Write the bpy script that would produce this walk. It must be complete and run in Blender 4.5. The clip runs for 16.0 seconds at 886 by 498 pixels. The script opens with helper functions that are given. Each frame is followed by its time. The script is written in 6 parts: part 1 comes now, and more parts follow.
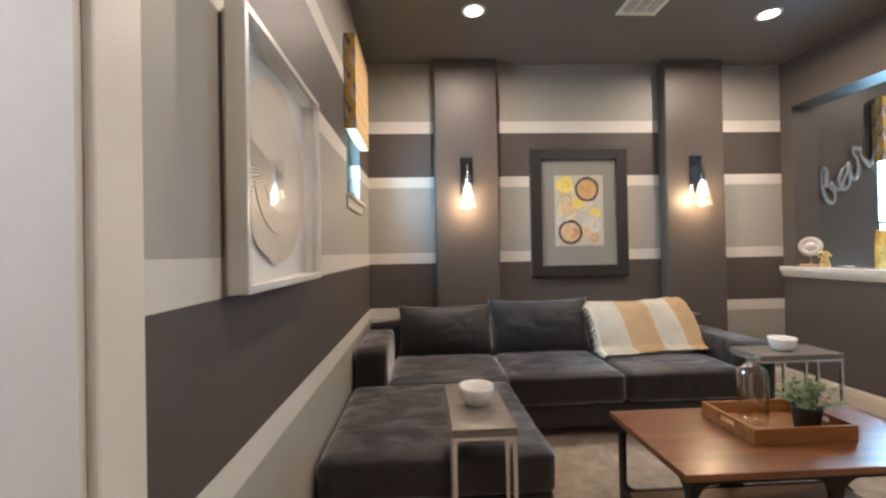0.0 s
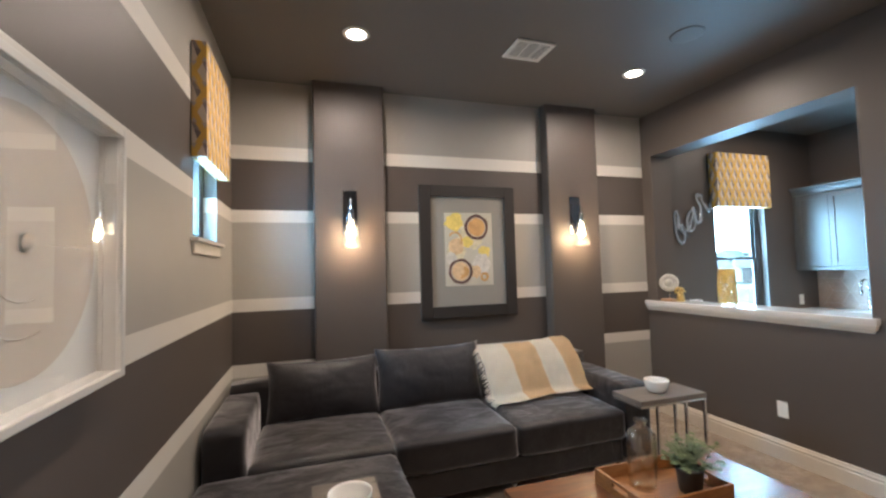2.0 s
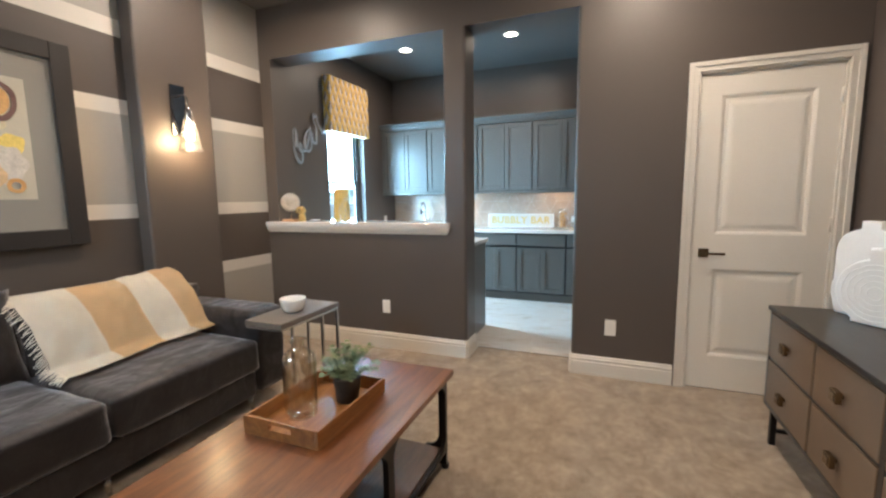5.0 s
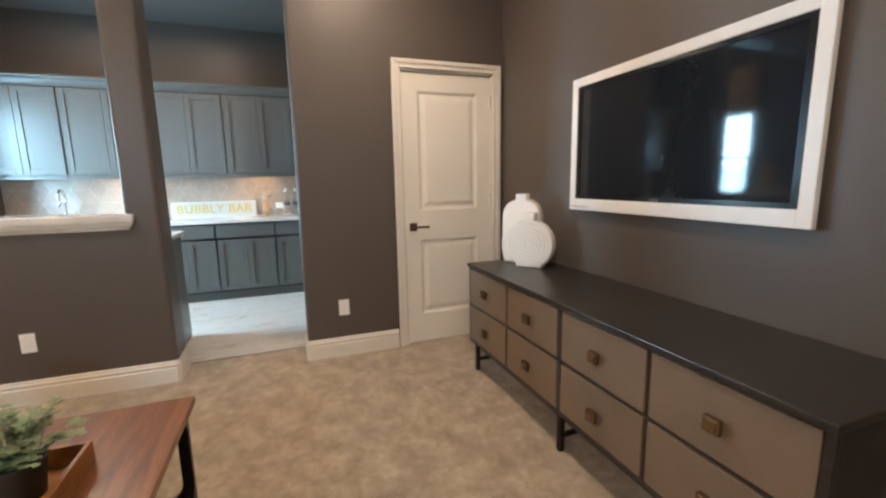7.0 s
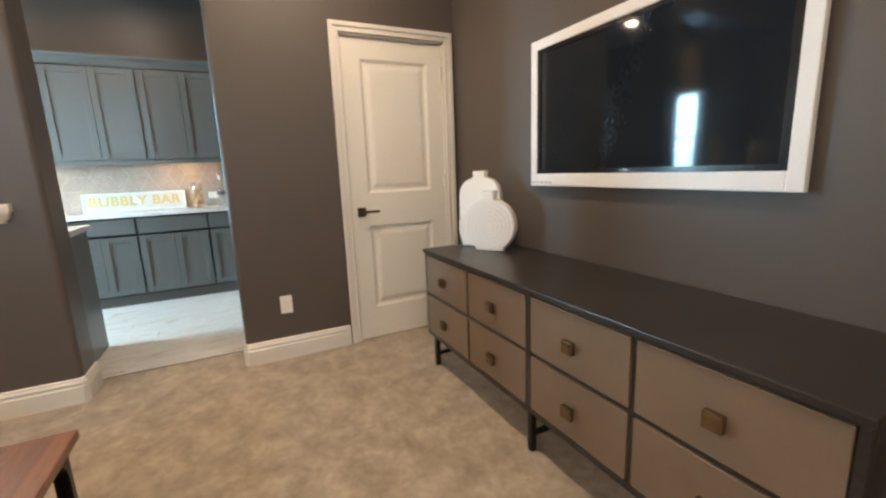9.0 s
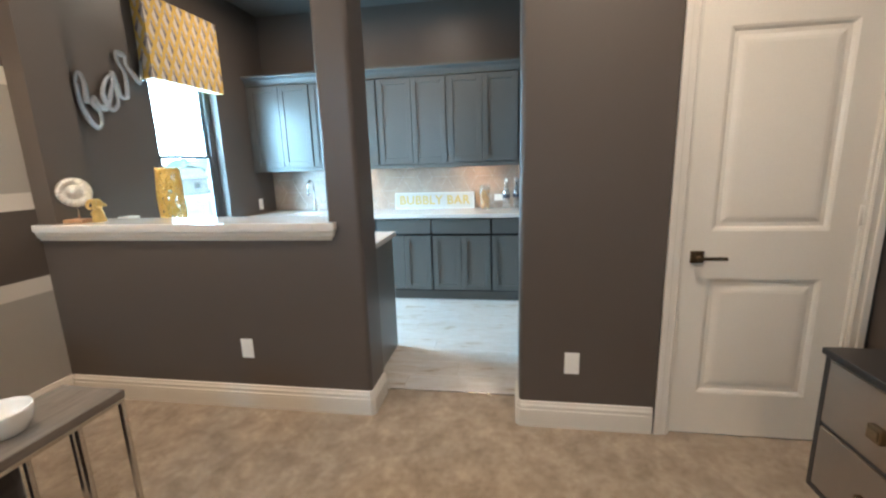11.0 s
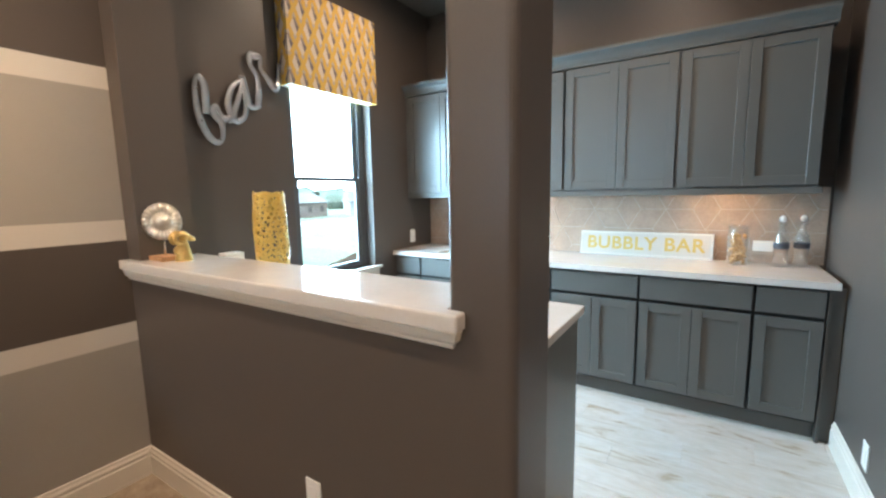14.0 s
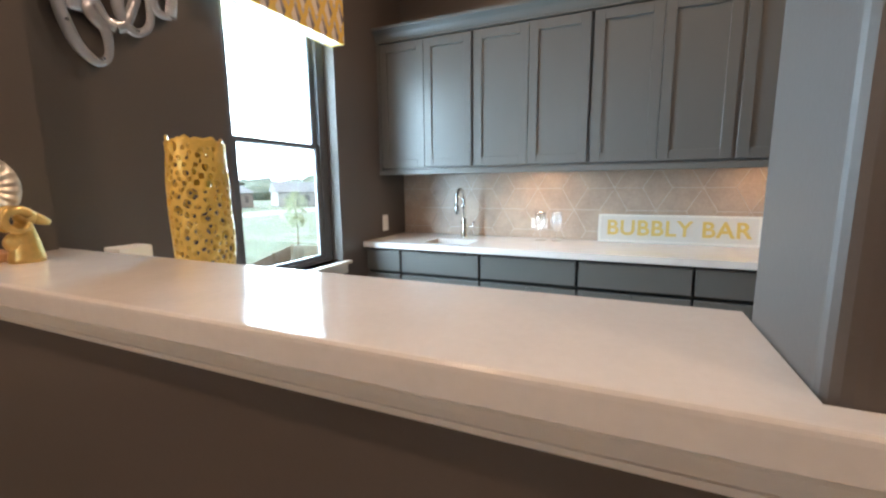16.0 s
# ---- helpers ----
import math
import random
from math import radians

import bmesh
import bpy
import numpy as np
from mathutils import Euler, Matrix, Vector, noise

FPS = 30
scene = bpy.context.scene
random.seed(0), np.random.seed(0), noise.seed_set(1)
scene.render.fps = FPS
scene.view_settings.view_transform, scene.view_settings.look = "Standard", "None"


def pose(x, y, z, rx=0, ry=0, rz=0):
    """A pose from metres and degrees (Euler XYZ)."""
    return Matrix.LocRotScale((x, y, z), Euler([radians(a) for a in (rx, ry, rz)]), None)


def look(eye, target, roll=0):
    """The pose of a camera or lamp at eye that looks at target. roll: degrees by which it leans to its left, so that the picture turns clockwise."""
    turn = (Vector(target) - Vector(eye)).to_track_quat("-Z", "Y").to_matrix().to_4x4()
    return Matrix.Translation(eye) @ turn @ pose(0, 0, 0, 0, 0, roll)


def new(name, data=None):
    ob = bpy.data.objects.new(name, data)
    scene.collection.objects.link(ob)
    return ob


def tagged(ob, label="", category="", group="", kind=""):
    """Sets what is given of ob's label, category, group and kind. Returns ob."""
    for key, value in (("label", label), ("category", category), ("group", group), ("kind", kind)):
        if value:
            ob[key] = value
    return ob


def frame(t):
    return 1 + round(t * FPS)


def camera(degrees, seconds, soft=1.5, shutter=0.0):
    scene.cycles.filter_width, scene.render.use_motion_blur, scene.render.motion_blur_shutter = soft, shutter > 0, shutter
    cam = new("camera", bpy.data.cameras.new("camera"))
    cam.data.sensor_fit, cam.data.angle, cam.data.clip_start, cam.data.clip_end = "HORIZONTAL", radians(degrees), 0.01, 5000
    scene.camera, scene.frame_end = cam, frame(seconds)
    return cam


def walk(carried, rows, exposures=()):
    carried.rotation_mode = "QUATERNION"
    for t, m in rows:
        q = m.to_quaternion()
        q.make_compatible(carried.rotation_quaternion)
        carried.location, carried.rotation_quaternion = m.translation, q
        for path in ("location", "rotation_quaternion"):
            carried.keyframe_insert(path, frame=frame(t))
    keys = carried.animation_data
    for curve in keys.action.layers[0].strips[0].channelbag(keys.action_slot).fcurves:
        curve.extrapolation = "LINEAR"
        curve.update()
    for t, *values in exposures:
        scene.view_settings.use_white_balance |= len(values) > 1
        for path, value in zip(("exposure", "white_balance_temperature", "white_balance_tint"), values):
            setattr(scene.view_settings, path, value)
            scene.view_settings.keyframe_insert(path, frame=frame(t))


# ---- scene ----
cam = camera(93.3, 16.0, soft=2.4)
PATH = [
    (0, (0.219, 0.142, 1.341), (0.318, 2.139, 1.356), -1.1),
    (0.5, (0.232, 0.239, 1.403), (0.41, 2.228, 1.513), -1.0),
    (1, (0.266, 0.343, 1.513), (0.551, 2.316, 1.672), -1.1),
    (1.5, (0.305, 0.405, 1.558), (0.741, 2.351, 1.711), -1.4),
    (2, (0.33, 0.437, 1.533), (0.928, 2.343, 1.629), -1.6),
    (2.5, (0.321, 0.539, 1.494), (1.142, 2.362, 1.504), -1.7),
    (3, (0.308, 0.673, 1.451), (1.392, 2.351, 1.362), -1.7),
    (3.5, (0.336, 0.741, 1.422), (1.674, 2.22, 1.27), -1.6),
    (3.7, (0.365, 0.755, 1.419), (1.796, 2.142, 1.249), -1.6),
    (5.8, (0.626, 1.058, 1.303), (2.598, 1.232, 1.022), -0.8),
    (6, (0.652, 1.072, 1.298), (2.63, 1.079, 1.004), -0.9),
    (6.5, (0.667, 1.144, 1.299), (2.608, 0.78, 0.983), -1.0),
    (7, (0.636, 1.244, 1.306), (2.491, 0.569, 0.985), -1.1),
    (7.5, (0.619, 1.274, 1.281), (2.366, 0.358, 0.952), -1.2),
    (8, (0.639, 1.246, 1.257), (2.32, 0.205, 0.959), -1.4),
    (8.5, (0.715, 1.199, 1.243), (2.401, 0.176, 0.912), -1.8),
    (9, (0.867, 1.135, 1.231), (2.633, 0.274, 0.856), -2.2),
    (9.5, (1.047, 1.11, 1.286), (2.924, 0.555, 0.879), -2.6),
    (10, (1.222, 1.148, 1.323), (3.166, 0.902, 0.926), -2.5),
    (10.2, (1.311, 1.219, 1.352), (3.266, 1.079, 0.955), -2.2),
    (12.3, (2.167, 1.251, 1.462), (3.928, 2.133, 1.113), -1.7),
    (12.5, (2.259, 1.284, 1.452), (4.003, 2.206, 1.12), -1.5),
    (13, (2.469, 1.395, 1.469), (4.17, 2.402, 1.166), -1.4),
    (13.5, (2.682, 1.529, 1.453), (4.357, 2.585, 1.17), -1.3),
    (14, (2.881, 1.653, 1.439), (4.547, 2.728, 1.173), -1.1),
    (14.5, (2.992, 1.816, 1.414), (4.671, 2.87, 1.149), -1.0),
    (15, (3.11, 2.048, 1.369), (4.834, 3.022, 1.085), -0.7),
    (15.5, (3.205, 2.207, 1.344), (4.968, 3.098, 1.032), -0.5),
    (16, (3.339, 2.375, 1.327), (5.147, 3.173, 1.019), -0.6),
]
walk(cam, [(t, look(eye, target, roll)) for t, eye, target, roll in PATH], exposures=[(0.0, 0.24, 5750, 11), (1.0, 0.12, 5700, 11), (2.5, 0.1, 5700, 12), (3.5, 0.2, 5900, 11), (6.0, 0.24, 6050, 12), (7.0, 0.22, 6500, 14), (8.5, 0.36, 6600, 12), (10.2, 0.22, 6250, 11), (12.5, 0.15, 5850, 10), (13.5, 0.1, 6300, 13), (14.5, -0.03, 7000, 20), (15.0, -0.32, 7300, 26), (15.5, -0.65, 7500, 29), (16.0, -0.5, 7500, 26)])

# ---- world, sun, lamps ----
world = bpy.data.worlds.new("sky")
world.use_nodes = True
scene.world = world
wnt = world.node_tree
sky = wnt.nodes.new("ShaderNodeTexSky")
sky.sky_type, sky.sun_disc = "NISHITA", False
sky.sun_elevation, sky.sun_rotation = radians(48), radians(160)
wnt.links.new(sky.outputs["Color"], wnt.nodes["Background"].inputs["Color"])
wnt.nodes["Background"].inputs["Strength"].default_value = 0.15

WARM = (1.0, 0.79, 0.58)


def lamp(name, kind, m, watts, col, size=0.1, spread=None):
    data = bpy.data.lights.new(name, kind)
    data.energy, data.color = watts, col
    if kind == "AREA":
        data.shape, data.size = "DISK", size
        if spread:
            data.spread = radians(spread)
    elif kind == "POINT":
        data.shadow_soft_size = size
    ob = new(name, data)
    ob.matrix_basis = m
    return ob


sun_data = bpy.data.lights.new("sun", "SUN")
sun_data.energy, sun_data.angle, sun_data.color = 2.5, radians(0.5), (1.0, 0.95, 0.88)
sun_lamp = new("sun", sun_data)
sun_lamp.matrix_basis = look((0, 0, 19), (-6, 16, 0))

CEILING = 3.12
CANS = [(0.63, 3.20, 22), (2.91, 3.21, 27), (0.63, 0.75, 19), (2.91, 0.75, 29), (5.29, 3.28, 14), (5.31, 2.00, 14)]
for cx, cy, watts in CANS:
    lamp("downlight_lamp", "AREA", pose(cx, cy, CEILING - 0.012), watts * 0.95, WARM, 0.12, 172)


def daylight(name, m, wide, high, watts):
    """Sky light entering through one window."""
    data = bpy.data.lights.new(name, "AREA")
    data.shape, data.size, data.size_y = "RECTANGLE", wide, high
    data.energy, data.color = watts, (0.40, 0.755, 1.0)
    ob = new(name, data)
    ob.matrix_basis = m
    return ob


daylight("bar_window_daylight", pose(5.17, 4.085 + 0.19, 1.50, -90, 0, 0), 0.66, 1.30, 128)
daylight("high_window_daylight", pose(-0.275 - 0.19, 3.25, 1.99, 0, -90, 0), 0.42, 0.5, 24)
# added hallway lamp, out of view, to brighten the entry jamb and casing
lamp("downlight_lamp", "AREA", pose(-1.0, 0.45, CEILING - 0.415), 25, (0.95, 0.93, 0.97), 0.12, 150)

# ---- small helpers ----
def rgb(r, g, b):
    return (r, g, b, 1.0)


def thing(name, label, category, at=(0, 0, 0), group=""):
    """An Empty at a thing's base; its parts are children."""
    ob = new(name)
    ob.empty_display_size = 0.05
    ob.matrix_basis = Matrix.Translation(at)
    return tagged(ob, label, category, group)


def part(name, bm, material, parent=None, label="", smooth=False):
    """Links a bmesh, given in world coordinates, as one mesh object."""
    me = bpy.data.meshes.new(name)
    bmesh.ops.recalc_face_normals(bm, faces=bm.faces)
    bm.to_mesh(me)
    bm.free()
    if smooth:
        for p in me.polygons:
            p.use_smooth = True
    for m in (material if isinstance(material, (list, tuple)) else [material]):
        me.materials.append(m)
    ob = new(name, me)
    if parent is not None:
        ob.parent = parent
        ob.matrix_parent_inverse = parent.matrix_basis.inverted()
    if label:
        ob["label"] = label
    return ob


def box(lo, hi, bevel=0.0, seg=2, bm=None):
    """A box between two corners, with bevelled edges, added to bm."""
    out = bm if bm is not None else bmesh.new()
    tmp = bmesh.new()
    size = [b - a for a, b in zip(lo, hi)]
    mid = [(a + b) / 2 for a, b in zip(lo, hi)]
    bmesh.ops.create_cube(tmp, size=1.0, matrix=Matrix.Translation(mid) @ Matrix.Diagonal((*size, 1)))
    if bevel > 0:
        bmesh.ops.bevel(tmp, geom=list(tmp.edges), offset=min(bevel, min(size) * 0.49), segments=seg, profile=0.5, affect="EDGES")
    merge(out, tmp)
    return out


def merge(out, tmp, m=None):
    if m is not None:
        bmesh.ops.transform(tmp, matrix=m, verts=tmp.verts)
    vs = {v: out.verts.new(v.co) for v in tmp.verts}
    for f in tmp.faces:
        try:
            nf = out.faces.new([vs[v] for v in f.verts])
            nf.smooth = f.smooth
            nf.material_index = f.material_index
        except ValueError:
            pass
    tmp.free()
    return out


def lathe(profile, seg=32, centre=(0, 0, 0), bm=None):
    """Turns (radius, height) pairs about z."""
    out = bm if bm is not None else bmesh.new()
    rings = []
    for r, z in profile:
        if r < 1e-5:
            rings.append([out.verts.new((centre[0], centre[1], centre[2] + z))])
        else:
            rings.append([out.verts.new((centre[0] + r * math.cos(2 * math.pi * i / seg), centre[1] + r * math.sin(2 * math.pi * i / seg), centre[2] + z)) for i in range(seg)])
    for a, b in zip(rings, rings[1:]):
        for i in range(seg):
            j = (i + 1) % seg
            if len(a) == 1 and len(b) == 1:
                continue
            if len(a) == 1:
                f = out.faces.new((a[0], b[j], b[i]))
            elif len(b) == 1:
                f = out.faces.new((a[i], a[j], b[0]))
            else:
                f = out.faces.new((a[i], a[j], b[j], b[i]))
            f.smooth = True
    return out


def curve_points(ctrl, n=8, closed=False):
    """A Catmull-Rom line through control points."""
    c = [Vector(p) for p in ctrl]
    out, k = [], len(c)
    for i in range(k if closed else k - 1):
        g = (lambda j: c[j % k]) if closed else (lambda j: c[min(max(j, 0), k - 1)])
        p0, p1, p2, p3 = g(i - 1), g(i), g(i + 1), g(i + 2)
        for s in range(n):
            t = s / n
            out.append(0.5 * ((2 * p1) + (p2 - p0) * t + (2 * p0 - 5 * p1 + 4 * p2 - p3) * t * t + (3 * p1 - p0 - 3 * p2 + p3) * t ** 3))
    if not closed:
        out.append(c[-1])
    return out


def sweep(pts, radius, sides=8, up=(0, 0, 1), flat=1.0, bm=None, square=False):
    """A tube along points; flat squeezes it along the up axis."""
    out = bm if bm is not None else bmesh.new()
    pts = [Vector(p) for p in pts]
    up = Vector(up)
    rings = []
    for i, p in enumerate(pts):
        d = (pts[min(i + 1, len(pts) - 1)] - pts[max(i - 1, 0)]).normalized()
        u = up - d * up.dot(d)
        u = u.normalized() if u.length > 1e-3 else d.orthogonal().normalized()
        w = d.cross(u)
        r = radius[i] if isinstance(radius, (list, tuple)) else radius
        ring = []
        for s in range(sides):
            a = 2 * math.pi * (s + 0.5) / sides
            ring.append(out.verts.new(p + w * (r * math.cos(a)) + u * (r * flat * math.sin(a))))
        rings.append(ring)
    for a, b in zip(rings, rings[1:]):
        for s in range(sides):
            f = out.faces.new((a[s], a[(s + 1) % sides], b[(s + 1) % sides], b[s]))
            f.smooth = not square
    out.faces.new(rings[0])
    out.faces.new(list(reversed(rings[-1])))
    return out


def cushion(lo, hi, r=0.06, puff=0.02, wrinkle=0.004, seed=0, cuts=14, crown="z", sag=0.0):
    """An upholstered block with round edges, a crown and slight creases."""
    bm = bmesh.new()
    bmesh.ops.create_cube(bm, size=2.0)
    bmesh.ops.subdivide_edges(bm, edges=list(bm.edges), cuts=cuts, use_grid_fill=True)
    half = Vector([(b - a) / 2 for a, b in zip(lo, hi)])
    mid = Vector([(b + a) / 2 for a, b in zip(lo, hi)])
    for v in bm.verts:
        q = v.co.copy()
        p = Vector([q[i] * half[i] for i in range(3)])
        core = Vector([max(-half[i] + r, min(half[i] - r, p[i])) for i in range(3)])
        d = p - core
        if d.length > 1e-6:
            p = core + d.normalized() * r
        k = {"x": 0, "y": 1, "z": 2}[crown]
        o = [i for i in range(3) if i != k]
        w = (1 - q[o[0]] ** 2) * (1 - q[o[1]] ** 2)
        p[k] += math.copysign(puff * max(w, 0) ** 0.6, q[k]) if abs(q[k]) > 0.9 else 0
        p[2] -= sag * (1 - q[o[0]] ** 2) if q[2] > 0 else 0
        n = noise.noise_vector((p + mid) * 7 + Vector((seed * 3.1, 0, 0))) * wrinkle
        n += noise.noise_vector((p + mid) * 22 + Vector((0, seed * 2.7, 0))) * wrinkle * 0.35
        v.co = mid + p + n
    for f in bm.faces:
        f.smooth = True
    return bm


def pillow(lo, hi, ear=0.03, seed=0, cuts=26):
    """A loose back cushion with knife edges, pointed corners and radiating creases; its thickness lies along y."""
    bm = bmesh.new()
    bmesh.ops.create_cube(bm, size=2.0)
    bmesh.ops.subdivide_edges(bm, edges=list(bm.edges), cuts=cuts, use_grid_fill=True)
    half = [(b - a) / 2 for a, b in zip(lo, hi)]
    mid = Vector([(b + a) / 2 for a, b in zip(lo, hi)])
    for v in bm.verts:
        x, y, z = v.co
        w = max((1 - x ** 2) * (1 - z ** 2), 0.0)
        corner = (abs(x) * abs(z)) ** 5
        waist_z = 1 - 0.045 * (1 - x ** 2) * (1 if z > 0 else 0)
        waist_x = 1 - 0.03 * (1 - z ** 2)
        a = math.atan2(z, x)
        rim = math.hypot(x, z)
        crease = 0.010 * abs(noise.noise(Vector((math.cos(a) * 5.5, math.sin(a) * 5.5, seed)))) * min(rim, 1.0) ** 2
        crease += 0.012 * noise.noise(Vector((x * 1.6 + seed, z * 1.9, seed * 1.7)))
        crease += 0.004 * noise.noise(Vector((x * 6 + seed, z * 5, seed)))
        q = Vector((half[0] * x * waist_x * (1 + ear * corner), half[1] * y * (0.16 + 0.84 * w ** 0.42) + math.copysign(crease, y) * (0.3 + w), half[2] * z * waist_z * (1 + ear * 2.2 * corner)))
        v.co = mid + q
    for f in bm.faces:
        f.smooth = True
    return bm


# ---- materials ----
def node_mat(name):
    m = bpy.data.materials.new(name)
    m.use_nodes = True
    nt = m.node_tree
    return m, nt, nt.nodes["Principled BSDF"]


def mapped(nt, scale=(1, 1, 1), obj=True):
    tc = nt.nodes.new("ShaderNodeTexCoord")
    mp = nt.nodes.new("ShaderNodeMapping")
    mp.inputs["Scale"].default_value = scale
    nt.links.new(tc.outputs["Object"], mp.inputs["Vector"])
    return mp.outputs["Vector"]


def noise_of(nt, vec, scale, detail=4.0, rough=0.55, distort=0.0):
    n = nt.nodes.new("ShaderNodeTexNoise")
    n.inputs["Scale"].default_value, n.inputs["Detail"].default_value = scale, detail
    n.inputs["Roughness"].default_value, n.inputs["Distortion"].default_value = rough, distort
    nt.links.new(vec, n.inputs["Vector"])
    return n.outputs["Fac"]


def ramp(nt, fac, stops, constant=False):
    r = nt.nodes.new("ShaderNodeValToRGB")
    if constant:
        r.color_ramp.interpolation = "CONSTANT"
    els = r.color_ramp.elements
    while len(els) < len(stops):
        els.new(0.5)
    for e, (pos, col) in zip(els, stops):
        e.position, e.color = pos, col
    nt.links.new(fac, r.inputs["Fac"])
    return r.outputs["Color"]


def mixed(nt, fac, a, b, mode="MIX"):
    n = nt.nodes.new("ShaderNodeMix")
    n.data_type, n.blend_type = "RGBA", mode
    for sock, val in ((n.inputs[0], fac), (n.inputs[6], a), (n.inputs[7], b)):
        if isinstance(val, (int, float, tuple)):
            sock.default_value = val
        else:
            nt.links.new(val, sock)
    return n.outputs[2]


def calc(nt, op, a, b=0.0, c=None):
    n = nt.nodes.new("ShaderNodeMath")
    n.operation = op
    for sock, val in zip(n.inputs, (a, b, c)):
        if val is None:
            continue
        if isinstance(val, (int, float)):
            sock.default_value = val
        else:
            nt.links.new(val, sock)
    return n.outputs[0]


def bump(nt, bsdf, height, strength=0.2, dist=0.002):
    b = nt.nodes.new("ShaderNodeBump")
    b.inputs["Strength"].default_value, b.inputs["Distance"].default_value = strength, dist
    nt.links.new(height, b.inputs["Height"])
    nt.links.new(b.outputs["Normal"], bsdf.inputs["Normal"])


def surface(name, col, rough=0.5, metal=0.0, vary=0.12, big=1.5, fine=60.0, relief=0.1, dist=0.001, sheen=0.0, coat=0.0, stretch=(1, 1, 1)):
    """A plain material with colour variation at two scales and fine relief."""
    m, nt, bs = node_mat(name)
    vec = mapped(nt, stretch)
    a, b = noise_of(nt, vec, big), noise_of(nt, vec, fine, 3.0)
    k = calc(nt, "ADD", calc(nt, "MULTIPLY", a, 0.6), calc(nt, "MULTIPLY", b, 0.4))
    lo = rgb(*[c * (1 - vary) for c in col])
    hi = rgb(*[min(c * (1 + vary), 1) for c in col])
    nt.links.new(ramp(nt, k, [(0.3, lo), (0.7, hi)]), bs.inputs["Base Color"])
    bs.inputs["Metallic"].default_value = metal
    rr = nt.nodes.new("ShaderNodeMapRange")
    rr.inputs["To Min"].default_value, rr.inputs["To Max"].default_value = max(rough - 0.06, 0.02), min(rough + 0.06, 1)
    nt.links.new(a, rr.inputs["Value"])
    nt.links.new(rr.outputs["Result"], bs.inputs["Roughness"])
    if sheen:
        bs.inputs["Sheen Weight"].default_value = sheen
        bs.inputs["Sheen Roughness"].default_value = 0.4
    if coat:
        bs.inputs["Coat Weight"].default_value = coat
        bs.inputs["Coat Roughness"].default_value = 0.08
    if relief:
        bump(nt, bs, b, relief, dist)
    return m


def glowing(name, col, strength):
    m, nt, bs = node_mat(name)
    bs.inputs["Base Color"].default_value = rgb(0.8, 0.8, 0.8)
    bs.inputs["Emission Color"].default_value = rgb(*col)
    bs.inputs["Emission Strength"].default_value = strength
    return m


def clear_glass(name, col=(1, 1, 1), rough=0.0, ior=1.45):
    m, nt, bs = node_mat(name)
    bs.inputs["Base Color"].default_value = rgb(*col)
    bs.inputs["Roughness"].default_value = rough
    bs.inputs["Transmission Weight"].default_value = 1.0
    bs.inputs["IOR"].default_value = ior
    return m


def thin_glass(name, col=(1, 1, 1), gain=0.9, rough=0.03, base=0.05):
    """Blown glass as a thin clear sheet with gloss that grows at the rim."""
    m, nt, bs = node_mat(name)
    out = nt.nodes["Material Output"]
    tr, gl, mx = nt.nodes.new("ShaderNodeBsdfTransparent"), nt.nodes.new("ShaderNodeBsdfGlossy"), nt.nodes.new("ShaderNodeMixShader")
    tr.inputs["Color"].default_value = rgb(*col)
    gl.inputs["Color"].default_value = rgb(1, 1, 1)
    gl.inputs["Roughness"].default_value = rough
    lw = nt.nodes.new("ShaderNodeLayerWeight")
    k = calc(nt, "ADD", calc(nt, "MULTIPLY", calc(nt, "POWER", lw.outputs["Facing"], 3.0), gain), base)
    nt.links.new(k, mx.inputs[0])
    nt.links.new(tr.outputs[0], mx.inputs[1])
    nt.links.new(gl.outputs[0], mx.inputs[2])
    nt.links.new(mx.outputs[0], out.inputs["Surface"])
    nt.nodes.remove(bs)
    return m


DARK = (0.094, 0.077, 0.067)
LIGHT = (0.385, 0.362, 0.325)
CREAM = (0.68, 0.645, 0.59)


def striped_paint():
    """Wall paint in broad level bands of dark, grey and cream."""
    m, nt, bs = node_mat("striped_paint")
    vec = mapped(nt)
    sep = nt.nodes.new("ShaderNodeSeparateXYZ")
    nt.links.new(vec, sep.inputs[0])
    z = calc(nt, "DIVIDE", sep.outputs[2], 3.2)
    bands = [(0, LIGHT), (0.717, CREAM), (0.822, DARK), (1.23, CREAM), (1.327, LIGHT), (1.946, CREAM), (2.05, DARK), (2.462, CREAM), (2.568, LIGHT)]
    col = ramp(nt, z, [(h / 3.2, rgb(*c)) for h, c in bands], True)
    a, b = noise_of(nt, vec, 2.0), noise_of(nt, vec, 180.0, 2.0)
    tone = ramp(nt, a, [(0.3, rgb(0.93, 0.93, 0.93)), (0.7, rgb(1, 1, 1))])
    nt.links.new(mixed(nt, 1.0, col, tone, "MULTIPLY"), bs.inputs["Base Color"])
    bs.inputs["Roughness"].default_value = 0.5
    bump(nt, bs, b, 0.12, 0.0008)
    return m


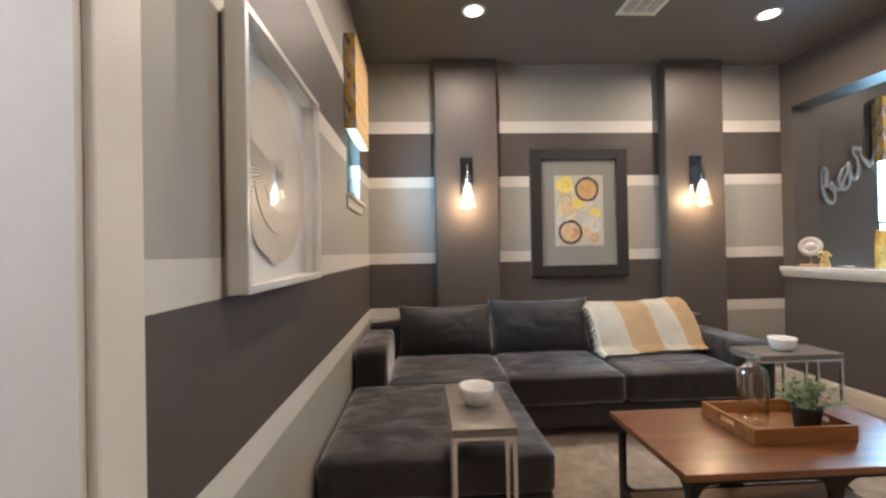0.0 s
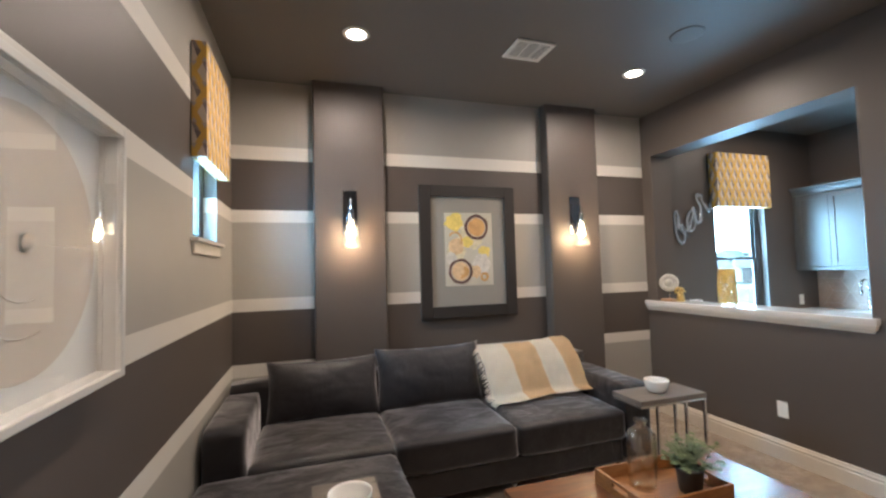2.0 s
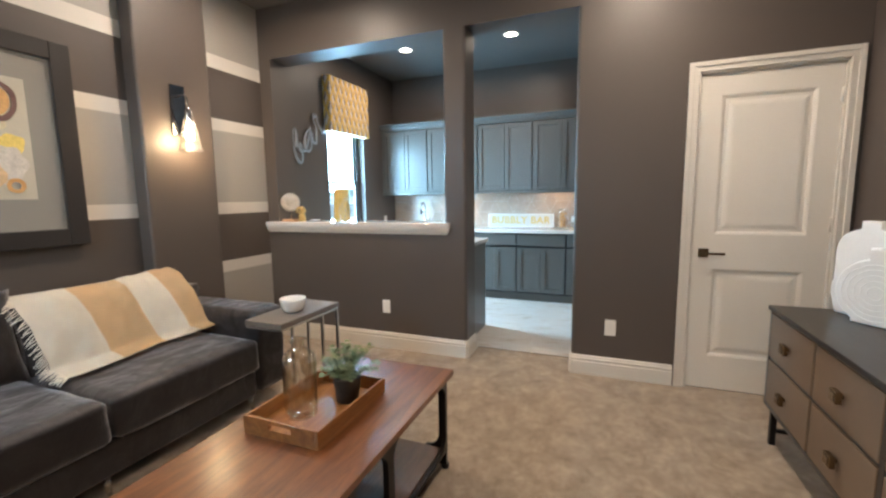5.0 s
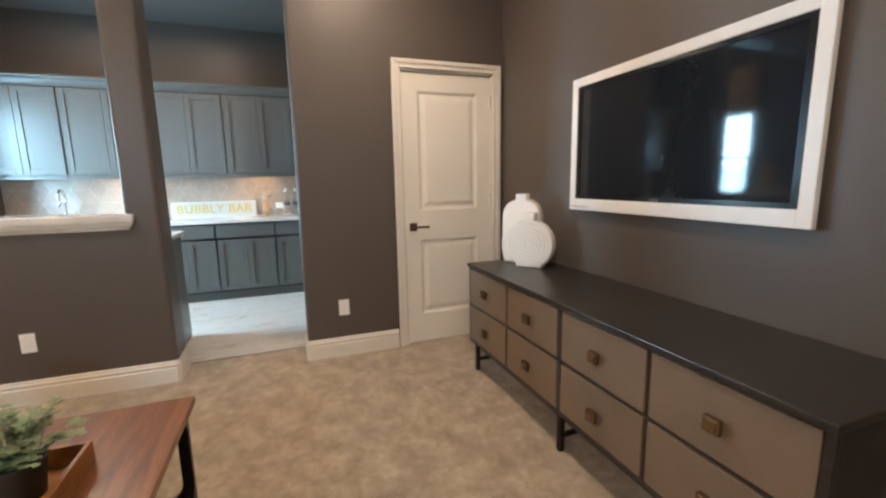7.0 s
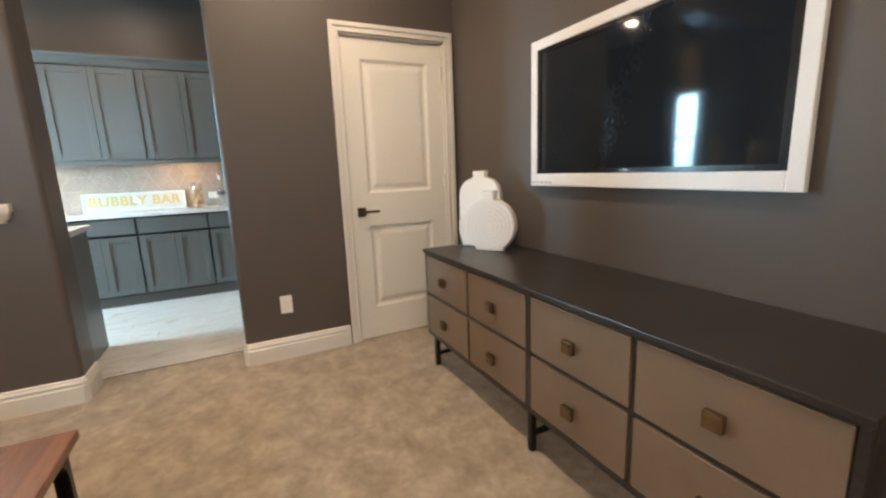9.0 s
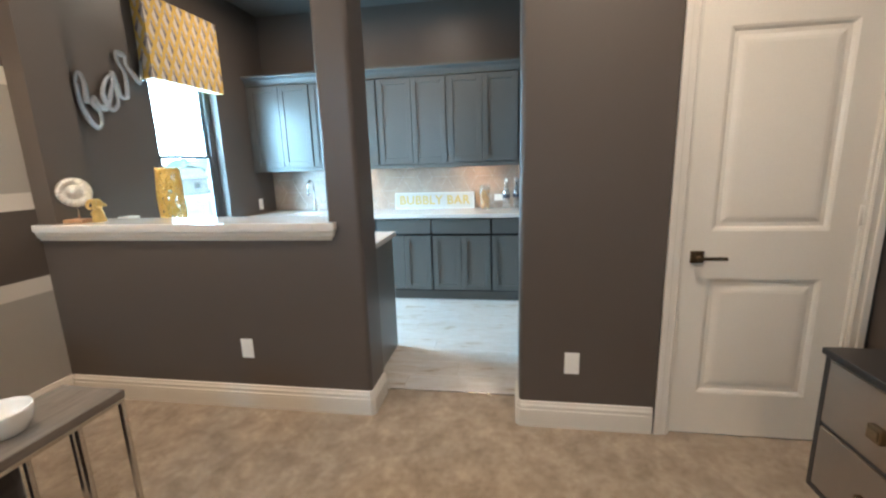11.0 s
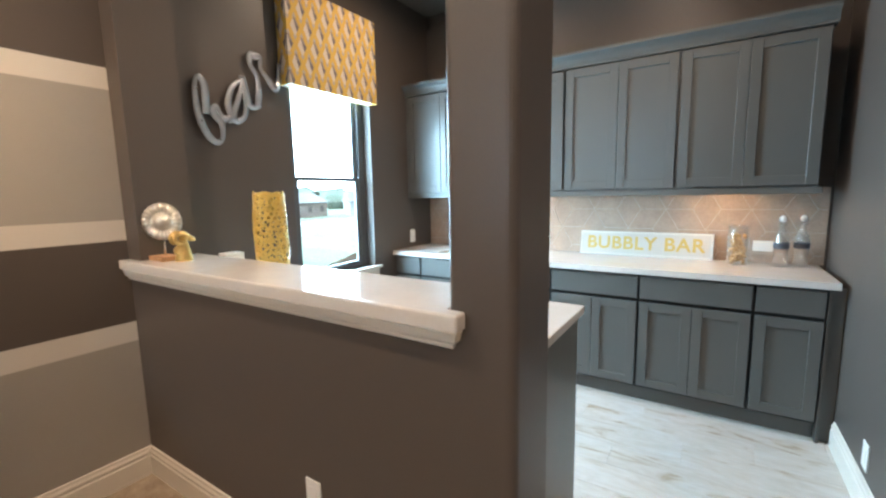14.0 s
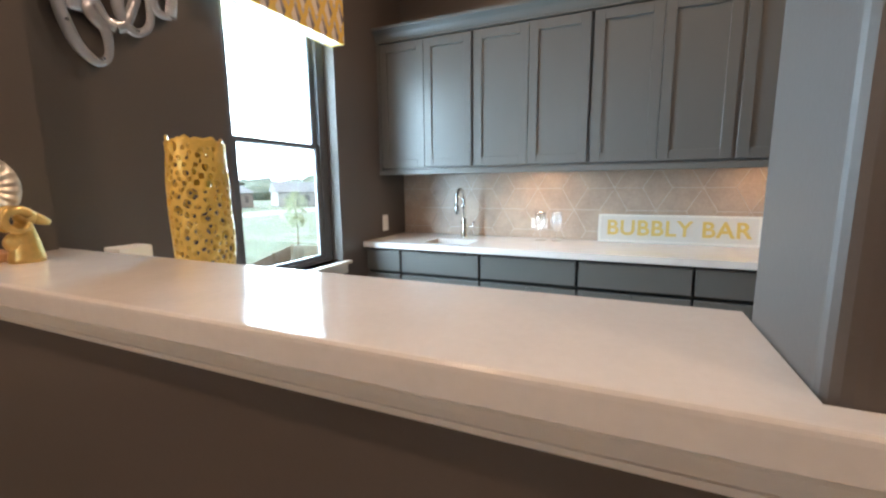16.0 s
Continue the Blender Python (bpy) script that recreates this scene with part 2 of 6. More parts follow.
def carpet_mat():
    m, nt, bs = node_mat("carpet")
    vec = mapped(nt)
    a = noise_of(nt, vec, 7.0, 6.0, 0.68, 0.15)
    b = noise_of(nt, vec, 330.0, 2.0)
    c = noise_of(nt, vec, 24.0, 4.0, 0.65)
    k = calc(nt, "ADD", calc(nt, "MULTIPLY", a, 0.72), calc(nt, "MULTIPLY", c, 0.28))
    col = ramp(nt, k, [(0.36, rgb(0.258, 0.198, 0.138)), (0.5, rgb(0.375, 0.294, 0.212)), (0.64, rgb(0.505, 0.408, 0.304))])
    fleck = ramp(nt, b, [(0.3, rgb(0.72, 0.72, 0.72)), (0.7, rgb(1.12, 1.12, 1.12))])
    nt.links.new(mixed(nt, 1.0, col, fleck, "MULTIPLY"), bs.inputs["Base Color"])
    bs.inputs["Roughness"].default_value = 0.95
    bs.inputs["Sheen Weight"].default_value = 0.25
    hgt = calc(nt, "ADD", b, calc(nt, "MULTIPLY", c, 0.8))
    bump(nt, bs, hgt, 0.6, 0.006)
    return m


def wood_mat(name, dark, light, rough=0.35, along="x", coat=0.0, scale=1.0):
    m, nt, bs = node_mat(name)
    st = {"x": (0.9, 9, 9), "y": (9, 0.9, 9), "z": (9, 9, 0.9)}[along]
    vec = mapped(nt, tuple(s * scale for s in st))
    a = noise_of(nt, vec, 2.2, 6.0, 0.6, 1.6)
    fine = noise_of(nt, mapped(nt, tuple(s * 6 * scale for s in st)), 6.0, 3.0)
    k = calc(nt, "ADD", calc(nt, "MULTIPLY", a, 0.75), calc(nt, "MULTIPLY", fine, 0.25))
    nt.links.new(ramp(nt, k, [(0.34, rgb(*dark)), (0.66, rgb(*light))]), bs.inputs["Base Color"])
    rr = nt.nodes.new("ShaderNodeMapRange")
    rr.inputs["To Min"].default_value, rr.inputs["To Max"].default_value = rough - 0.08, rough + 0.1
    nt.links.new(a, rr.inputs["Value"])
    nt.links.new(rr.outputs["Result"], bs.inputs["Roughness"])
    if coat:
        bs.inputs["Coat Weight"].default_value, bs.inputs["Coat Roughness"].default_value = coat, 0.22
    bump(nt, bs, fine, 0.15, 0.001)
    return m


def stone_tile_mat():
    """Pale stone-look planks with brown drifts and veins, each its own."""
    m, nt, bs = node_mat("stone_tile")
    tc = nt.nodes.new("ShaderNodeTexCoord")
    info = nt.nodes.new("ShaderNodeObjectInfo")
    off = nt.nodes.new("ShaderNodeVectorMath")
    off.operation = "SCALE"
    off.inputs[0].default_value = (31.0, 17.0, 5.0)
    nt.links.new(info.outputs["Random"], off.inputs["Scale"])
    add = nt.nodes.new("ShaderNodeVectorMath")
    nt.links.new(tc.outputs["Object"], add.inputs[0])
    nt.links.new(off.outputs[0], add.inputs[1])
    mp = nt.nodes.new("ShaderNodeMapping")
    mp.inputs["Scale"].default_value = (5.0, 1.3, 3.0)
    mp.inputs["Rotation"].default_value = (0, 0, 0.22)
    nt.links.new(add.outputs[0], mp.inputs["Vector"])
    a = noise_of(nt, mp.outputs["Vector"], 1.5, 6.0, 0.62, 1.4)
    b = noise_of(nt, mp.outputs["Vector"], 7.0, 4.0, 0.6, 0.8)
    col = ramp(nt, a, [(0.26, rgb(0.27, 0.19, 0.11)), (0.35, rgb(0.48, 0.39, 0.29)), (0.42, rgb(0.62, 0.575, 0.52)), (0.7, rgb(0.69, 0.68, 0.66))])
    tone = ramp(nt, b, [(0.3, rgb(0.88, 0.86, 0.84)), (0.6, rgb(1, 1, 1))])
    nt.links.new(mixed(nt, 1.0, col, tone, "MULTIPLY"), bs.inputs["Base Color"])
    bs.inputs["Roughness"].default_value = 0.28
    bump(nt, bs, b, 0.06, 0.001)
    return m


def valance_mat(flip=False):
    """Woven cloth with rows of half-yellow, half-grey lozenges."""
    m, nt, bs = node_mat("valance_cloth_side" if flip else "valance_cloth")
    vec = mapped(nt)
    sep = nt.nodes.new("ShaderNodeSeparateXYZ")
    nt.links.new(vec, sep.inputs[0])
    run = sep.outputs[1] if flip else sep.outputs[0]
    u, v = calc(nt, "DIVIDE", run, 0.105), calc(nt, "DIVIDE", sep.outputs[2], 0.112)
    row = calc(nt, "FLOOR", v)
    odd = calc(nt, "MULTIPLY", calc(nt, "FRACT", calc(nt, "MULTIPLY", row, 0.5)), 1.0)
    fu = calc(nt, "FRACT", calc(nt, "ADD", u, odd))
    fv = calc(nt, "FRACT", v)
    du = calc(nt, "ABSOLUTE", calc(nt, "SUBTRACT", fu, 0.5))
    dv = calc(nt, "ABSOLUTE", calc(nt, "SUBTRACT", fv, 0.5))
    inside = calc(nt, "LESS_THAN", calc(nt, "ADD", calc(nt, "MULTIPLY", du, 3.0), calc(nt, "MULTIPLY", dv, 1.7)), 1.0)
    half = calc(nt, "GREATER_THAN", calc(nt, "ADD", fu, calc(nt, "MULTIPLY", calc(nt, "SUBTRACT", fv, 0.5), 0.35)), 0.56)
    dark_half = calc(nt, "MULTIPLY", half, calc(nt, "LESS_THAN", fv, 0.62))
    c1 = mixed(nt, half, rgb(0.70, 0.60, 0.49), rgb(0.30, 0.25, 0.25))
    c2 = mixed(nt, dark_half, c1, rgb(0.20, 0.165, 0.165))
    reach = calc(nt, "ADD", calc(nt, "MULTIPLY", du, 2.2), calc(nt, "MULTIPLY", dv, 1.3))
    band = calc(nt, "LESS_THAN", reach, 1.42)
    ground_tone = mixed(nt, band, rgb(0.50, 0.43, 0.37), rgb(0.72, 0.45, 0.10))
    c3 = mixed(nt, inside, ground_tone, c2)
    weave = noise_of(nt, vec, 400.0, 2.0)
    tone = ramp(nt, weave, [(0.3, rgb(0.85, 0.85, 0.85)), (0.7, rgb(1, 1, 1))])
    nt.links.new(mixed(nt, 1.0, c3, tone, "MULTIPLY"), bs.inputs["Base Color"])
    bs.inputs["Roughness"].default_value = 0.85
    bump(nt, bs, weave, 0.3, 0.001)
    return m


M_STRIPE = striped_paint()
M_DARK = surface("dark_taupe_paint", DARK, 0.45, vary=0.06, big=1.2, fine=150, relief=0.18, dist=0.001)
M_CEIL = surface("dark_ceiling_paint", (0.120, 0.108, 0.098), 0.6, vary=0.06, big=1.0, fine=150, relief=0.15, dist=0.001)
M_TRIM = surface("white_trim_paint", (0.71, 0.665, 0.595), 0.35, vary=0.04, big=2, fine=90, relief=0.05)
M_DOOR = surface("white_door_paint", (0.78, 0.73, 0.65), 0.4, vary=0.04, big=2, fine=120, relief=0.08)
M_CARPET = carpet_mat()
M_HALL = surface("pale_hall_paint", (0.62, 0.59, 0.54), 0.6, vary=0.04, fine=150)
M_TILE = stone_tile_mat()
M_GROUT = surface("grout", (0.5, 0.47, 0.43), 0.8, vary=0.1)
M_SOFA = surface("charcoal_velvet", (0.0155, 0.0132, 0.0150), 0.42, vary=0.35, big=5, fine=260, relief=0.25, dist=0.0012, sheen=1.0)
M_SOFA.node_tree.nodes["Principled BSDF"].inputs["Sheen Tint"].default_value = rgb(1.0, 0.97, 1.0)
VELVET = M_SOFA.node_tree
VELVET.nodes["Principled BSDF"].inputs["Sheen Roughness"].default_value = 0.42
brushed = noise_of(VELVET, mapped(VELVET, (1.0, 2.2, 1.6)), 3.2, 5.0, 0.62, 1.2)
lay = VELVET.nodes.new("ShaderNodeMapRange")
lay.inputs["From Min"].default_value, lay.inputs["From Max"].default_value = 0.40, 0.60
lay.inputs["To Min"].default_value, lay.inputs["To Max"].default_value = 0.25, 1.0
VELVET.links.new(brushed, lay.inputs["Value"])
VELVET.links.new(lay.outputs["Result"], VELVET.nodes["Principled BSDF"].inputs["Sheen Weight"])
nap = noise_of(VELVET, mapped(VELVET, (1.0, 1.0, 0.6)), 9.0, 5.0, 0.6, 0.9)
crush = noise_of(VELVET, mapped(VELVET), 260.0, 2.0)
bump(VELVET, VELVET.nodes["Principled BSDF"], calc(VELVET, "ADD", calc(VELVET, "MULTIPLY", nap, 2.2), calc(VELVET, "MULTIPLY", crush, 0.25)), 0.6, 0.005)
M_SOFA.node_tree.nodes["Principled BSDF"].inputs["Specular IOR Level"].default_value = 0.4
M_BLACKMETAL = surface("black_metal", (0.018, 0.016, 0.015), 0.4, metal=0.6, vary=0.2, fine=80)
M_TABLE = wood_mat("orange_brown_oak", (0.095, 0.030, 0.010), (0.235, 0.085, 0.026), 0.34, "x", coat=0.5, scale=0.9)
M_SHELF = wood_mat("dark_brown_oak", (0.05, 0.022, 0.010), (0.11, 0.05, 0.022), 0.35, "x")
M_TRAY = wood_mat("tray_wood", (0.165, 0.060, 0.016), (0.34, 0.150, 0.042), 0.38, "x")
M_GREYWOOD = wood_mat("grey_washed_wood", (0.125, 0.105, 0.09), (0.225, 0.195, 0.168), 0.3, "x", scale=1.6)
M_STEEL = surface("brushed_steel", (0.62, 0.60, 0.57), 0.25, metal=1.0, vary=0.08, fine=200, relief=0.05)
M_CHROME = surface("chrome", (0.82, 0.82, 0.84), 0.07, metal=1.0, vary=0.03, relief=0.0)
M_DARKCHROME = surface("dark_chrome", (0.30, 0.30, 0.32), 0.1, metal=1.0, vary=0.03, relief=0.0)
M_CERAMIC = surface("white_ceramic", (0.84, 0.82, 0.78), 0.22, vary=0.03, relief=0.02)
M_DRESSTOP = wood_mat("charcoal_stained_wood", (0.016, 0.0135, 0.012), (0.036, 0.030, 0.026), 0.3, "x", scale=1.3)
M_DRESSTOP.node_tree.nodes["Principled BSDF"].inputs["Specular IOR Level"].default_value = 0.45
M_DRAWER = surface("taupe_drawer_linen", (0.182, 0.126, 0.082), 0.6, vary=0.14, big=5, fine=260, relief=0.25, dist=0.001)
M_PEWTER = surface("pewter", (0.22, 0.155, 0.09), 0.24, metal=0.9, vary=0.2, fine=60)
M_PLASTER = surface("matt_white_plaster", (0.80, 0.775, 0.74), 0.75, vary=0.05, fine=120, relief=0.25)
M_TVWHITE = surface("white_lacquer", (0.80, 0.80, 0.80), 0.3, vary=0.02, relief=0.0)
M_SCREEN = surface("black_screen", (0.012, 0.016, 0.022), 0.04, vary=0.05, relief=0.0)
M_BEZEL = surface("black_bezel", (0.008, 0.008, 0.009), 0.2, vary=0.05, relief=0.0)
M_CAB = surface("slate_cabinet_paint", (0.110, 0.109, 0.102), 0.34, vary=0.05, big=2, fine=140, relief=0.04)
# toe-kick paint; on the carcasses its colour also gives the shade in gaps
M_TOE_GAPS = surface("dark_toe_and_gap_shade", (0.025, 0.027, 0.028), 0.6, vary=0.1)
M_QUARTZ = surface("white_quartz", (0.66, 0.635, 0.605), 0.1, vary=0.05, big=9, fine=70, relief=0.0)
M_RHOMB = surface("taupe_glazed_tile", (0.41, 0.315, 0.25), 0.3, vary=0.2, big=7, fine=60, relief=0.06)
M_SPLASHGROUT = surface("pale_grout", (0.50, 0.45, 0.40), 0.8, vary=0.06)
M_WHITEPLASTIC = surface("white_plastic", (0.82, 0.80, 0.76), 0.35, vary=0.02, relief=0.0)
M_FRAMEWHITE = surface("white_picture_frame", (0.66, 0.64, 0.60), 0.3, vary=0.04, relief=0.03)
M_FRAMEDARK = surface("dark_picture_frame", (0.028, 0.024, 0.022), 0.36, vary=0.2, fine=100)
M_MAT = surface("grey_mount_board", (0.27, 0.25, 0.22), 0.8, vary=0.04, fine=150)
M_PAPER = surface("ivory_paper", (0.52, 0.475, 0.385), 0.8, vary=0.07, big=9, fine=120)
M_GOLD = surface("gold_leaf", (0.76, 0.53, 0.20), 0.38, metal=0.9, vary=0.18, big=14, fine=70, relief=0.2, dist=0.002)
M_YELLOW = surface("yellow_gold_glaze", (0.74, 0.49, 0.12), 0.3, metal=0.3, vary=0.14, big=10, fine=90, relief=0.15)
M_SILVER = surface("silver_leaf", (0.64, 0.60, 0.53), 0.34, metal=0.75, vary=0.2, big=16, fine=90, relief=0.25, dist=0.002)
M_ACRYLIC = surface("mirrored_acrylic", (0.52, 0.535, 0.56), 0.18, metal=0.6, vary=0.12, big=12, relief=0.0)
M_LIGHTWOOD = wood_mat("pale_wood", (0.42, 0.23, 0.12), (0.6, 0.36, 0.2), 0.5, "x")
M_WINFRAME = surface("bronze_window_frame", (0.085, 0.087, 0.09), 0.4, vary=0.1)
M_PANE = clear_glass("picture_glass")
M_WINPANE = thin_glass("window_pane", (1, 1, 1), 0.6, 0.0, 0.04)
M_GLASS = thin_glass("clear_glass", (0.97, 0.975, 0.975), 0.8, 0.04, 0.05)
M_SHADE = thin_glass("shade_glass", (0.98, 0.97, 0.94), 0.8, 0.25, 0.16)
M_BRIGHTGLASS = thin_glass("bright_bottle_glass", (0.98, 0.985, 0.985), 0.95, 0.08, 0.17)
M_VALANCE = valance_mat()
M_VALANCE_SIDE = valance_mat(True)
M_LINING = surface("white_lining", (0.7, 0.7, 0.68), 0.8)
M_VENT = surface("white_vent_enamel", (0.72, 0.70, 0.66), 0.4, vary=0.03)
M_GLOW_CAN = glowing("lamp_glow", (1.0, 0.80, 0.60), 30.0)
M_GLOW_BULB = glowing("bulb_glow", (1.0, 0.78, 0.44), 60.0)
M_GLOW_STRIP = glowing("strip_glow", (1.0, 0.68, 0.36), 42.0)
M_LEAF = surface("sage_leaf", (0.195, 0.24, 0.115), 0.7, vary=0.35, big=30, fine=90)
M_POT = surface("black_pot", (0.045, 0.042, 0.038), 0.6, vary=0.2)
M_THROW_CREAM = surface("cream_throw", (0.82, 0.77, 0.67), 0.9, vary=0.08, big=8, fine=300, relief=0.5, dist=0.002)
M_THROW_TAN = surface("tan_throw", (0.72, 0.53, 0.31), 0.9, vary=0.1, big=8, fine=300, relief=0.5, dist=0.002)


# ---- structure ----
XL, XR, YF, YB, T = -0.275, 3.765, -0.425, 4.085, 0.16     # lounge: left, right, front and back wall faces
XR2 = 4.02                                               # far face of the bar's partition
BX, BY = 6.43, 1.02                                       # bar: far wall, side wall
HEAD = 2.665


def structure(name, bm, material, label="", category="wall"):
    return tagged(part(name, bm, material), label, category, kind="structure")


def boxes(*spans, bevel=0.0):
    bm = bmesh.new()
    for lo, hi in spans:
        box(lo, hi, bevel, 2, bm)
    return bm


structure("floor_carpet", boxes(((XL - T, YF - T, -0.12), (4.05, YB + T, 0.0))), M_CARPET, "mottled taupe cut-pile carpet over the lounge floor", "carpet")
structure("floor_bar_bed", boxes(((4.05, BY - T, -0.12), (BX + T, YB + T, -0.006))), M_GROUT, "grey grout bed under the stone-look tiles", "floor")
structure("ceiling", boxes(((XL - T, YF - T, CEILING), (BX + T, YB + T, CEILING + 0.15))), M_CEIL, "dark taupe painted flat ceiling", "ceiling")

# back wall with the bar window's opening
WX0, WX1, WZ0, WZ1 = 4.772, 5.568, 0.83, 2.62
structure("wall_back", boxes(((XL, YB, 0), (XR, YB + T, CEILING))), M_STRIPE, "wall painted in cream, grey and dark taupe bands")
structure("wall_bar_window", boxes(((XR, YB, 0), (WX0, YB + T, CEILING)), ((WX1, YB, 0), (BX + T, YB + T, CEILING)), ((WX0, YB, 0), (WX1, YB + T, WZ0)), ((WX0, YB, WZ1), (WX1, YB + T, CEILING))), M_DARK, "dark taupe painted bar wall with a tall window")
# left wall with a high window and a doorway
LY0, LY1, LZ0, LZ1 = 2.96, 3.54, 1.74, 2.72
DY0, DY1, DZ = -0.08, 0.775, 2.12
structure("wall_left", boxes(((XL - T, DY1, 0), (XL, LY0, CEILING)), ((XL - T, LY1, 0), (XL, YB + T, CEILING)), ((XL - T, LY0, 0), (XL, LY1, LZ0)), ((XL - T, LY0, LZ1), (XL, LY1, CEILING)), ((XL - T, YF - T, 0), (XL, DY0, CEILING)), ((XL - T, DY0, DZ), (XL, DY1, CEILING))), M_STRIPE, "side wall painted in cream, grey and dark taupe bands")
structure("wall_front", boxes(((XL, YF - T, 0), (XR, YF, CEILING))), M_DARK, "plain dark taupe painted wall behind the television")
# partition to the bar: door, opening, post, half wall, header
PY0, PY1 = 1.184, 2.025
QY0, QY1 = 2.215, 3.955
CY0, CY1, CZ = -0.335, 0.42, 2.125
bm = boxes(((XR, YF - T, 0), (XR2, CY0, CEILING)), ((XR, CY0, CZ), (XR2, CY1, HEAD)), ((XR, CY0, HEAD), (XR2, YB, CEILING)), ((XR, QY1, 0), (XR2, YB, HEAD)))


def bullnose(lo, hi, sides, r=0.026):
    """A wall piece whose upright edges at the given y faces are rounded."""
    b = box(lo, hi)
    es = [e for e in b.edges if abs(e.verts[0].co.z - e.verts[1].co.z) > 1e-4 and any(abs(e.verts[0].co.y - s) < 1e-4 for s in sides)]
    bmesh.ops.bevel(b, geom=es, offset=r, segments=5, profile=0.5, affect="EDGES")
    return b


merge(bm, bullnose((XR, CY1, 0), (XR2, PY0, HEAD), (PY0,)))
merge(bm, bullnose((XR, PY1, 0), (XR2, QY1, 1.099), (PY1,)))
merge(bm, bullnose((XR, PY1, 1.099), (XR2, QY0, HEAD), (PY1, QY0)))
structure("wall_partition", bm, M_DARK, "dark taupe painted partition with a doorway and a serving hatch")
structure("wall_bar_far", boxes(((BX, BY - T, 0), (BX + T, YB, CEILING))), M_DARK, "dark taupe painted wall behind the bar cabinets")
structure("wall_bar_side", boxes(((XR2, BY - T, 0), (BX, BY, CEILING))), M_DARK, "dark taupe painted side wall of the bar")
# unseen fixture made up to go with the added hallway lamp
dl = thing("downlight", "added unseen hallway ceiling light that brightens the entry jamb", "light", (-1.0, 0.45, CEILING - 0.40), "recessed ceiling lights")
part("lens", lathe([(0.0, -0.0045), (0.04, -0.0045), (0.063, -0.003), (0.085, 0.0)], 36, (-1.0, 0.45, CEILING - 0.40)), M_GLOW_CAN, dl, "glowing lens")
hall = boxes(((XL - T - 1.3, YF - T, 0), (XL - T - 1.2, 1.4, CEILING)), ((XL - T - 1.2, 1.3, 0), (XL - T, 1.4, CEILING)), ((XL - T - 1.2, YF - T, 0), (XL - T, YF, CEILING)), ((XL - T - 1.2, YF, CEILING - 0.4), (XL - T, 1.3, CEILING - 0.3)))
structure("wall_hall", hall, M_HALL, "pale painted hallway walls beyond the entry")
structure("floor_hall", boxes(((XL - T - 1.3, YF - T, -0.12), (XL - T - 0.001, 1.4, -0.002))), M_CARPET, "taupe carpet in the hallway", "carpet")
structure("wall_closet_back", boxes(((XR2 + 0.002, YF - T, 0), (XR2 + 0.1, CY1 + 0.1, CEILING))), M_DARK, "plain closing wall behind the door")

# two shallow piers on the back wall, with bullnose corners
for i, (x0, x1) in enumerate(((0.345, 0.937), (2.525, 3.10))):
    bm = box((x0, 3.965, 0), (x1, YB + 0.01, CEILING + 0.01), 0.0)
    es = [e for e in bm.edges if all(v.co.y < 4 for v in e.verts) and abs(e.verts[0].co.x - e.verts[1].co.x) < 1e-4]
    bmesh.ops.bevel(bm, geom=es, offset=0.018, segments=4, profile=0.5, affect="EDGES")
    structure("pier_%d" % (i + 1), bm, M_DARK, "dark taupe painted pier carrying a wall lamp", "pier")


def skirting(name, pts, side):
    """Baseboard along a plan line; side: which way it stands off."""
    prof = [(0, 0), (0.017, 0), (0.017, 0.098), (0.012, 0.104), (0.012, 0.110), (0.015, 0.114), (0.015, 0.122), (0.009, 0.132), (0.007, 0.144), (0, 0.148)]
    bm = bmesh.new()
    P = [Vector((x, y)) for x, y in pts]
    rows = []
    for i, p in enumerate(P):
        da = (P[i] - P[i - 1]).normalized() if i else None
        db = (P[i + 1] - P[i]).normalized() if i < len(P) - 1 else None
        na = Vector((-da.y, da.x)) * side if da else None
        nb = Vector((-db.y, db.x)) * side if db else None
        if na is None or nb is None:
            n = na or nb
        else:
            n = (na + nb) / (1 + na.dot(nb))
        rows.append([bm.verts.new((p.x + n.x * d, p.y + n.y * d, h)) for d, h in prof])
    for a, b in zip(rows, rows[1:]):
        for k in range(len(prof) - 1):
            bm.faces.new((a[k], b[k], b[k + 1], a[k + 1]))
    bm.faces.new(rows[0])
    bm.faces.new(rows[-1])
    return structure(name, bm, M_TRIM, "white moulded baseboard", "baseboard")


skirting("baseboard_back", [(XL, YB), (0.345, YB), (0.345, 3.965), (0.937, 3.965), (0.937, YB), (2.525, YB), (2.525, 3.965), (3.10, 3.965), (3.10, YB), (XR, YB)], -1)
skirting("baseboard_hatch", [(XR2 - 0.02, PY1), (XR + 0.014, PY1), (XR, PY1 + 0.014), (XR, YB - 0.017)], 1)
skirting("baseboard_right", [(XR, CY1 + 0.075), (XR, PY0 - 0.014), (XR + 0.014, PY0), (XR2 - 0.014, PY0), (XR2, PY0 - 0.014), (XR2, BY), (5.85, BY)], 1)
skirting("baseboard_left", [(XL, YB - 0.017), (XL, DY1 + 0.114)], 1)
skirting("baseboard_front", [(XL, YF), (XR, YF)], 1)


